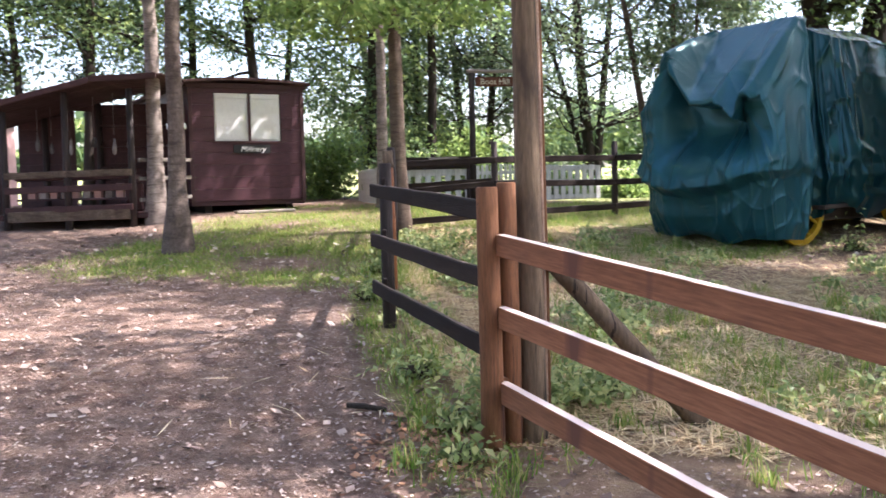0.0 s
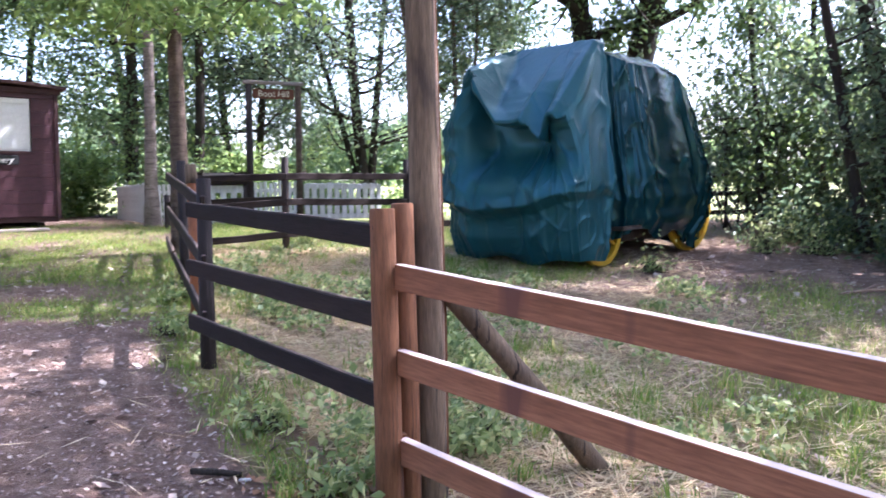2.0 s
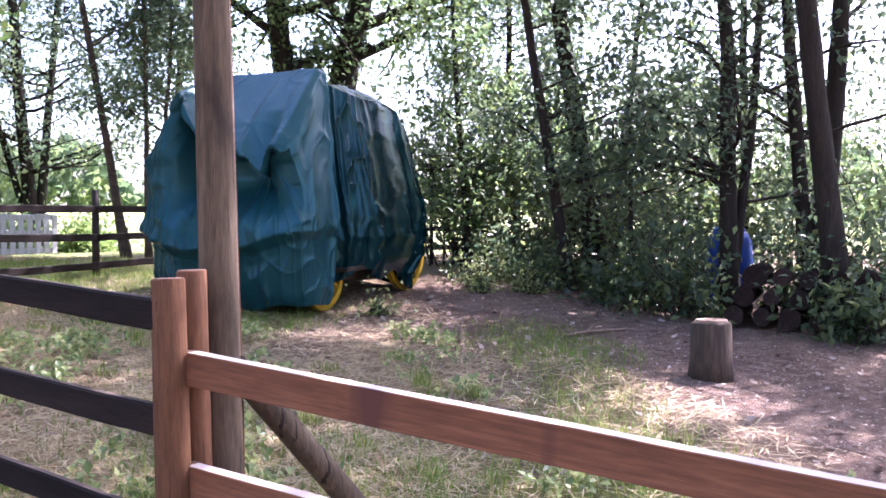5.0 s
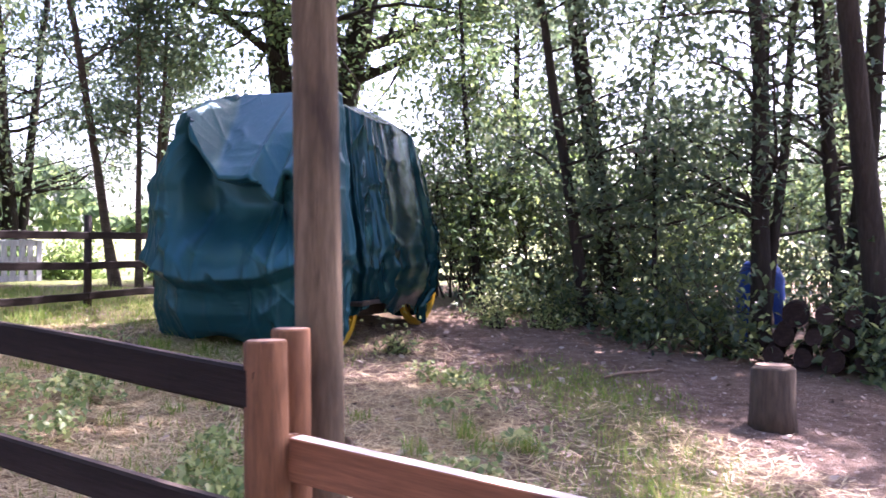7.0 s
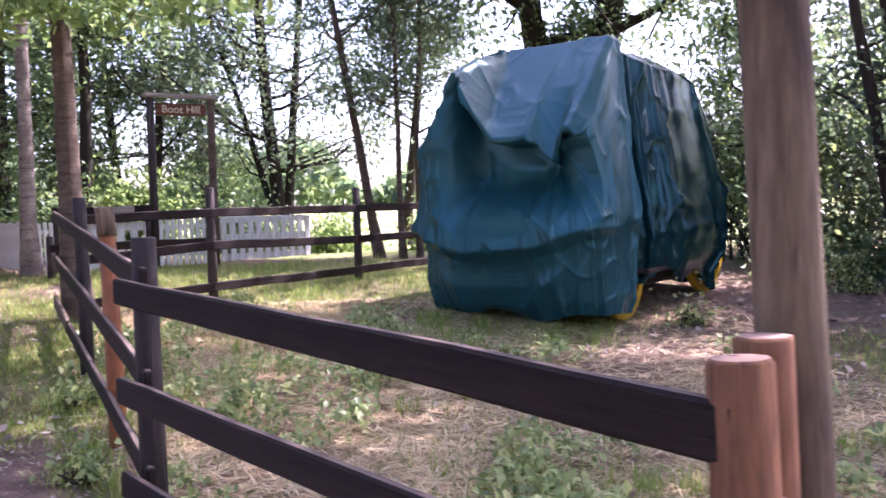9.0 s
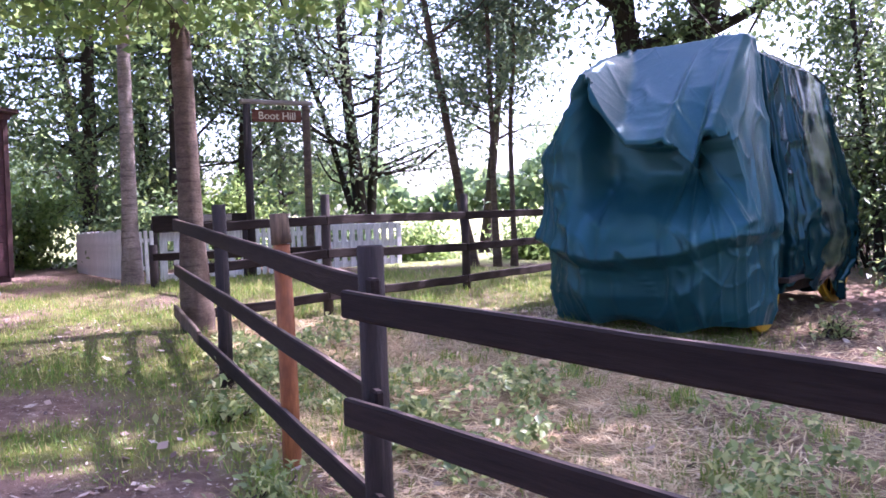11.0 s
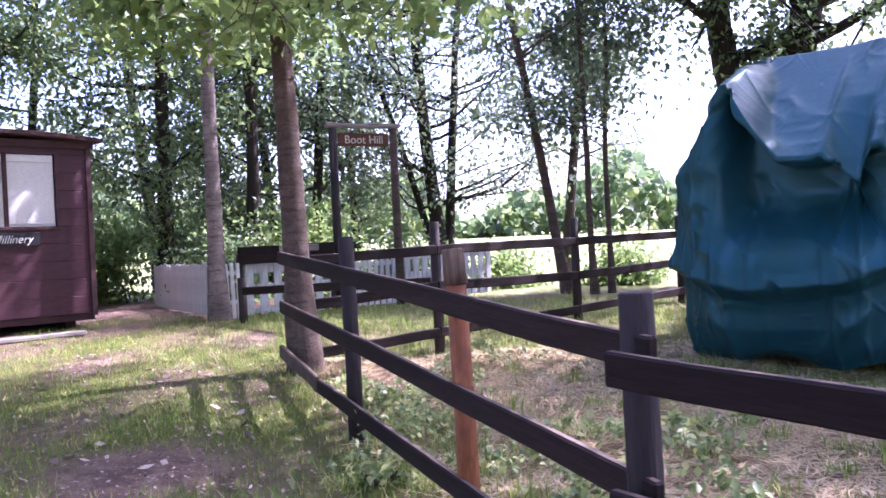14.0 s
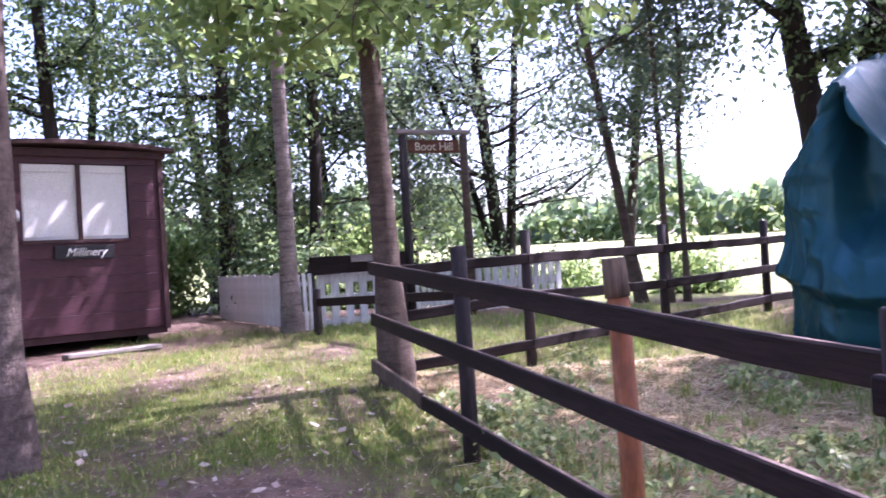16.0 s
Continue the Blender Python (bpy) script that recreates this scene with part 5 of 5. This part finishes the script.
for k, (x, y, h, s) in enumerate(((7.7, 14.8, 6.5, 1.7), (9.4, 13.4, 7.0, 1.9), (11.2, 12.4, 7.5, 2.1), (11.8, 9.2, 7.5, 2.2), (11.0, 7.4, 7.5, 2.2), (9.6, 16.4, 7.5, 2.0))):
    tree(x, y, 0.06 + 0.012 * (k % 3), h, (0.8 * math.sin(k * 2.1), 0.6 * math.cos(k * 1.7)), 0.08, s, (5500, 5000, 3000, 3000, 3000, 6000)[k], 0.085, 30 + k, M["bark_dark"], M["leaf_cool"] if k % 2 else M["leaf_tree"], "slender leafy tree in the thicket", group="thicket trees")
# unseen limbs, added high up to cast shade on the path
SHADE_LIMBS = tuple(((-1.1, 0.0, 6.2 + 0.5 * k), (-1.0, y, 0.30), 6.5, 0.07) for k, y in enumerate((0.1, -0.3, 0.5, 0.0, 0.3)))
# crowns and several whole trees stand out of view, placed to block the sun
for k, (x, y, h, s) in enumerate(((8.8, 5.2, 12.0, 3.8), (8.2, 1.6, 12.0, 3.8), (12.6, 4.6, 12.5, 3.6), (9.3, 8.9, 13.0, 4.2), (8.9, 12.9, 13.5, 4.4), (12.8, 12.0, 12.5, 3.6), (14.6, 8.6, 13.0, 4.0))):
    tree(x, y, 0.14, h, (-2.2 + 0.4 * math.sin(k), 0.3 * math.cos(k * 1.7)), 0.55, s * 1.15, (5000, 6000, 8000, 8000, 8500, 3000, 8000)[k], 0.13, 45 + k, M["bark_dark"], M["leaf_tree"], "tall tree added so that its unseen crown shades the paddock", group="tall trees", clear=4.8, extra=SHADE_LIMBS if k == 3 else ())
# row behind the graveyard and the hut
for k, (x, y, h, s, cf) in enumerate(((-0.6, 21.6, 8.0, 2.3, 0.10), (-2.3, 22.5, 9.0, 2.6, 0.12), (-3.6, 24.5, 9.5, 2.8, 0.14), (-5.6, 22.4, 10.0, 2.8, 0.2), (-7.4, 21.2, 10.0, 2.9, 0.2), (-5.2, 19.8, 9.0, 2.4, 0.3), (-9.6, 20.6, 10.0, 3.0, 0.2), (-8.2, 17.8, 9.5, 2.8, 0.3), (-11.6, 17.0, 10.0, 3.0, 0.2), (0.4, 24.5, 8.5, 2.4, 0.15), (4.6, 23.8, 8.0, 2.4, 0.3), (-3.0, 20.6, 9.0, 2.6, 0.12), (-1.2, 23.4, 9.0, 2.6, 0.12), (-1.6, 19.8, 8.0, 2.0, 0.3), (-9.8, 14.4, 9.0, 2.6, 0.35), (-9.0, 17.2, 9.0, 3.0, 0.25), (-11.4, 19.6, 10.0, 3.2, 0.2), (-7.6, 19.0, 9.5, 2.8, 0.3))):
    tree(x, y, 0.10 + 0.02 * (k % 3), h, (0.7 * math.sin(k * 1.9 + 1), 0.5 * math.cos(k * 2.3)), cf, s, 8500 if x < -4 else 7500 if x < -1 else 6500, 0.09, 60 + k, M["bark_dark"], M["leaf_tree"] if k % 2 else M["leaf_cool"], "dark-stemmed leafy tree in the back row", group="back row trees")
# shrubs below them
for k, (x, y, w, h) in enumerate(((8.1, 11.5, 0.8, 0.7), (8.2, 10.3, 1.1, 1.3), (8.9, 11.8, 1.2, 1.7), (9.4, 9.3, 1.2, 1.4), (10.2, 8.4, 1.4, 1.8), (8.6, 14.6, 1.2, 1.0), (10.1, 11.6, 1.4, 1.9), (10.9, 6.9, 1.5, 2.0), (9.0, 8.4, 0.8, 0.9), (11.8, 8.9, 1.6, 2.2), (7.4, 13.6, 0.8, 0.6), (7.9, 12.6, 0.7, 0.5))):
    shrub(x, y, w, h, int(1250 * w), 0.11, 120 + k, M["leaf_shrub"], "dark green leafy shrub at the thicket edge")
# tall thin screen of leaves between the coach and the wood pile
for k, (x, y, w, h) in enumerate(((7.6, 15.3, 1.5, 3.2), (8.5, 15.9, 1.7, 4.0), (9.3, 15.0, 1.7, 4.2), (9.9, 14.2, 1.7, 3.8), (9.0, 17.2, 1.9, 4.6), (10.9, 13.4, 1.8, 4.0), (11.6, 11.8, 1.8, 3.8), (12.2, 10.4, 1.8, 3.6), (8.9, 13.4, 1.3, 2.6), (10.4, 16.4, 2.0, 4.6))):
    shrub(x, y, w, h, int(1600 * w), 0.10, 320 + k, (M["leaf_cool"], M["leaf_tree"], M["leaf_shrub"], M["leaf_light"])[(k * 3) % 4], "tall thin leafy bush in the thicket")
for k, (x, y, w, h) in enumerate(((-0.9, 20.4, 1.5, 1.6), (0.9, 21.0, 1.3, 0.8), (2.6, 20.4, 1.0, 0.45), (-2.4, 20.9, 1.6, 2.0), (-4.0, 20.6, 1.6, 1.8), (-4.9, 18.4, 1.3, 1.4), (4.4, 19.8, 1.0, 0.5), (-1.9, 18.9, 1.0, 1.2), (-6.4, 19.8, 1.6, 2.0))):
    shrub(x, y, w, h, int(3600 * w), 0.10, 150 + k, M["leaf_tree"] if k % 2 else M["leaf_light"], "leafy shrub behind the graveyard")
# unseen trees behind and beside the viewer, added to block sky light from there
for k, (x, y, h) in enumerate(((-6.8, 4.0, 13.0), (-5.0, -2.5, 13.5), (6.0, -4.0, 13.0), (1.5, -8.0, 14.0), (-9.5, 8.5, 13.0), (-1.8, -6.0, 13.0), (4.0, -9.0, 14.0), (-9.0, 0.0, 13.0), (-5.0, -9.0, 14.0))):
    tree(x, y, 0.13, h, (0.4 * math.sin(k), 0.4 * math.cos(k)), 0.25, 4.2, 8000, 0.20, 90 + k, M["bark_grey"], M["leaf_tree"], "unseen woodland tree added to block sky light", group="woodland trees", clear=2.2)


def far_woods():
    rg = np.random.default_rng(5)
    a = rg.uniform(radians(-75), radians(75), 26000)
    r = rg.uniform(118, 140, len(a))
    x, y = r * np.sin(a), 8 + r * np.cos(a)
    hmax = 6.5 + 3.0 * np.sin(a * 23) + 2.0 * np.sin(a * 57 + 1)
    z = land(x, y) + np.clip(rg.beta(1.6, 1.4, len(a)), 0, 1) * hmax
    v, t = leaf_arrays(np.stack([x, y, z], -1), 1.5, rg, 0.5, 0.9)
    tagged(tri_soup("far_woods", v, t, M["leaf_tree"]), "distant line of woods beyond the pale field", "woods", kind="stuff")


far_woods()
brambles()
verge_weeds()
grass_blades()
long_tufts()
near_way = lambda x, y: np.where(x - fence_x(y) < 0.2, np.clip(1.1 - masks(x, y)[0], 0.15, 1), 0.55) * np.clip(1.2 - 0.06 * y, 0.2, 1)
flakes("leaf_litter", "dry brown leaf litter and wood chips on the ground", 190000, (-6, 8.5, 1.0, 14.5), near_way, 0.024, 0.6, M["litter"], 41)
flakes("straw", "dry straw stalks lying in the paddock", 150000, (-0.8, 5.5, 4.4, 13.0), lambda x, y: np.where(x - fence_x(y) > 0, masks(x, y)[1], 0.008), 0.18, 0.045, M["straw"], 42, 0.012, 0.15)
flakes("dead_leaves", "curled dead leaves lying about", 5000, (-5, 8, 1.5, 13), lambda x, y: 0.5 + 0 * x, 0.07, 0.65, M["litter"], 43, 0.008, 0.3)
flakes("fallen_leaves", "drift of rust-brown fallen leaves at the post foot", 2600, (0.3, 1.5, 3.7, 5.2), lambda x, y: np.exp(-(((x - 0.85) / 0.35) ** 2 + ((y - 4.45) / 0.45) ** 2)), 0.045, 0.6, M["rust_leaf"], 44, 0.008, 0.35)
scrap = thing("scrap", 0.42, 4.93, gz(0.42, 4.93), "small pale scrap of wood lying on the path", "scrap")
part("chip", box_bm(0.055, 0.03, 0.012, 0.003), M["white"], scrap).matrix_world = pose(0.42, 4.93, gz(0.42, 4.93) + 0.008, 0, 0, 20)


def roofed_post(x, y, top, wide, label):
    """A board roof on a thin post."""
    z = gz(x, y)
    root = thing("roofed_post", x, y, z, label, "bird table")
    log_part("post", [(x, y, z - 0.1), (x, y, z + 0.8), (x, y, top - 0.05)], [0.035, 0.033, 0.03], M["dark_post"], root, 8, 3)
    part("roof", box_bm(wide, wide * 0.6, 0.05, 0.01), M["grey_wood"], root).matrix_world = pose(x, y, top, 8, 0, -35)
    part("tray", box_bm(wide * 0.8, wide * 0.5, 0.03, 0.006), M["dark_rail"], root).matrix_world = pose(x, y, top - 0.3, 0, 0, -35)
    for k in (-1, 1):
        p = Vector((x, y, top - 0.15)) + Matrix.Rotation(radians(-35), 3, "Z") @ Vector((k * wide * 0.34, 0, 0))
        part("upright", box_bm(0.03, 0.03, 0.27, 0.004), M["dark_rail"], root).matrix_world = pose(p.x, p.y, p.z, 0, 0, -35)


roofed_post(8.45, 11.65, 2.82, 0.7, "weathered bird table half hidden in the leaves")
# stands for a T-shaped post sign, drawn in the bird table's shape
roofed_post(7.5, 15.75, 2.68, 0.42, "small T-shaped post sign beyond the coach")
stick = thing("stick", 0.27, 5.05, gz(0.27, 5.05), "short dead stick lying on the path", "stick")
log_part("wood", [(0.16, 5.03, gz(0.16, 5.03) + 0.02), (0.26, 5.0, gz(0.26, 5.0) + 0.025), (0.40, 4.98, gz(0.4, 4.98) + 0.015)], [0.014, 0.018, 0.012], M["bark_dark"], stick, 8, 2, 0.1)
branch = thing("branch", 6.4, 9.6, gz(6.4, 9.6), "pale dead branch lying on the bare earth", "branch")
log_part("wood", [(5.98, 9.5, gz(5.98, 9.5) + 0.02), (6.3, 9.62, gz(6.3, 9.62) + 0.035), (6.62, 9.66, gz(6.62, 9.66) + 0.03), (6.92, 9.72, gz(6.92, 9.72) + 0.02)], [0.014, 0.018, 0.016, 0.009], M["cut_wood"], branch, 8, 4, 0.12)
log_part("twig", [(6.3, 9.62, gz(6.3, 9.62) + 0.035), (6.5, 9.8, gz(6.5, 9.8) + 0.05), (6.66, 9.98, gz(6.66, 9.98) + 0.03)], [0.010, 0.009, 0.005], M["cut_wood"], branch, 6, 5, 0.12)
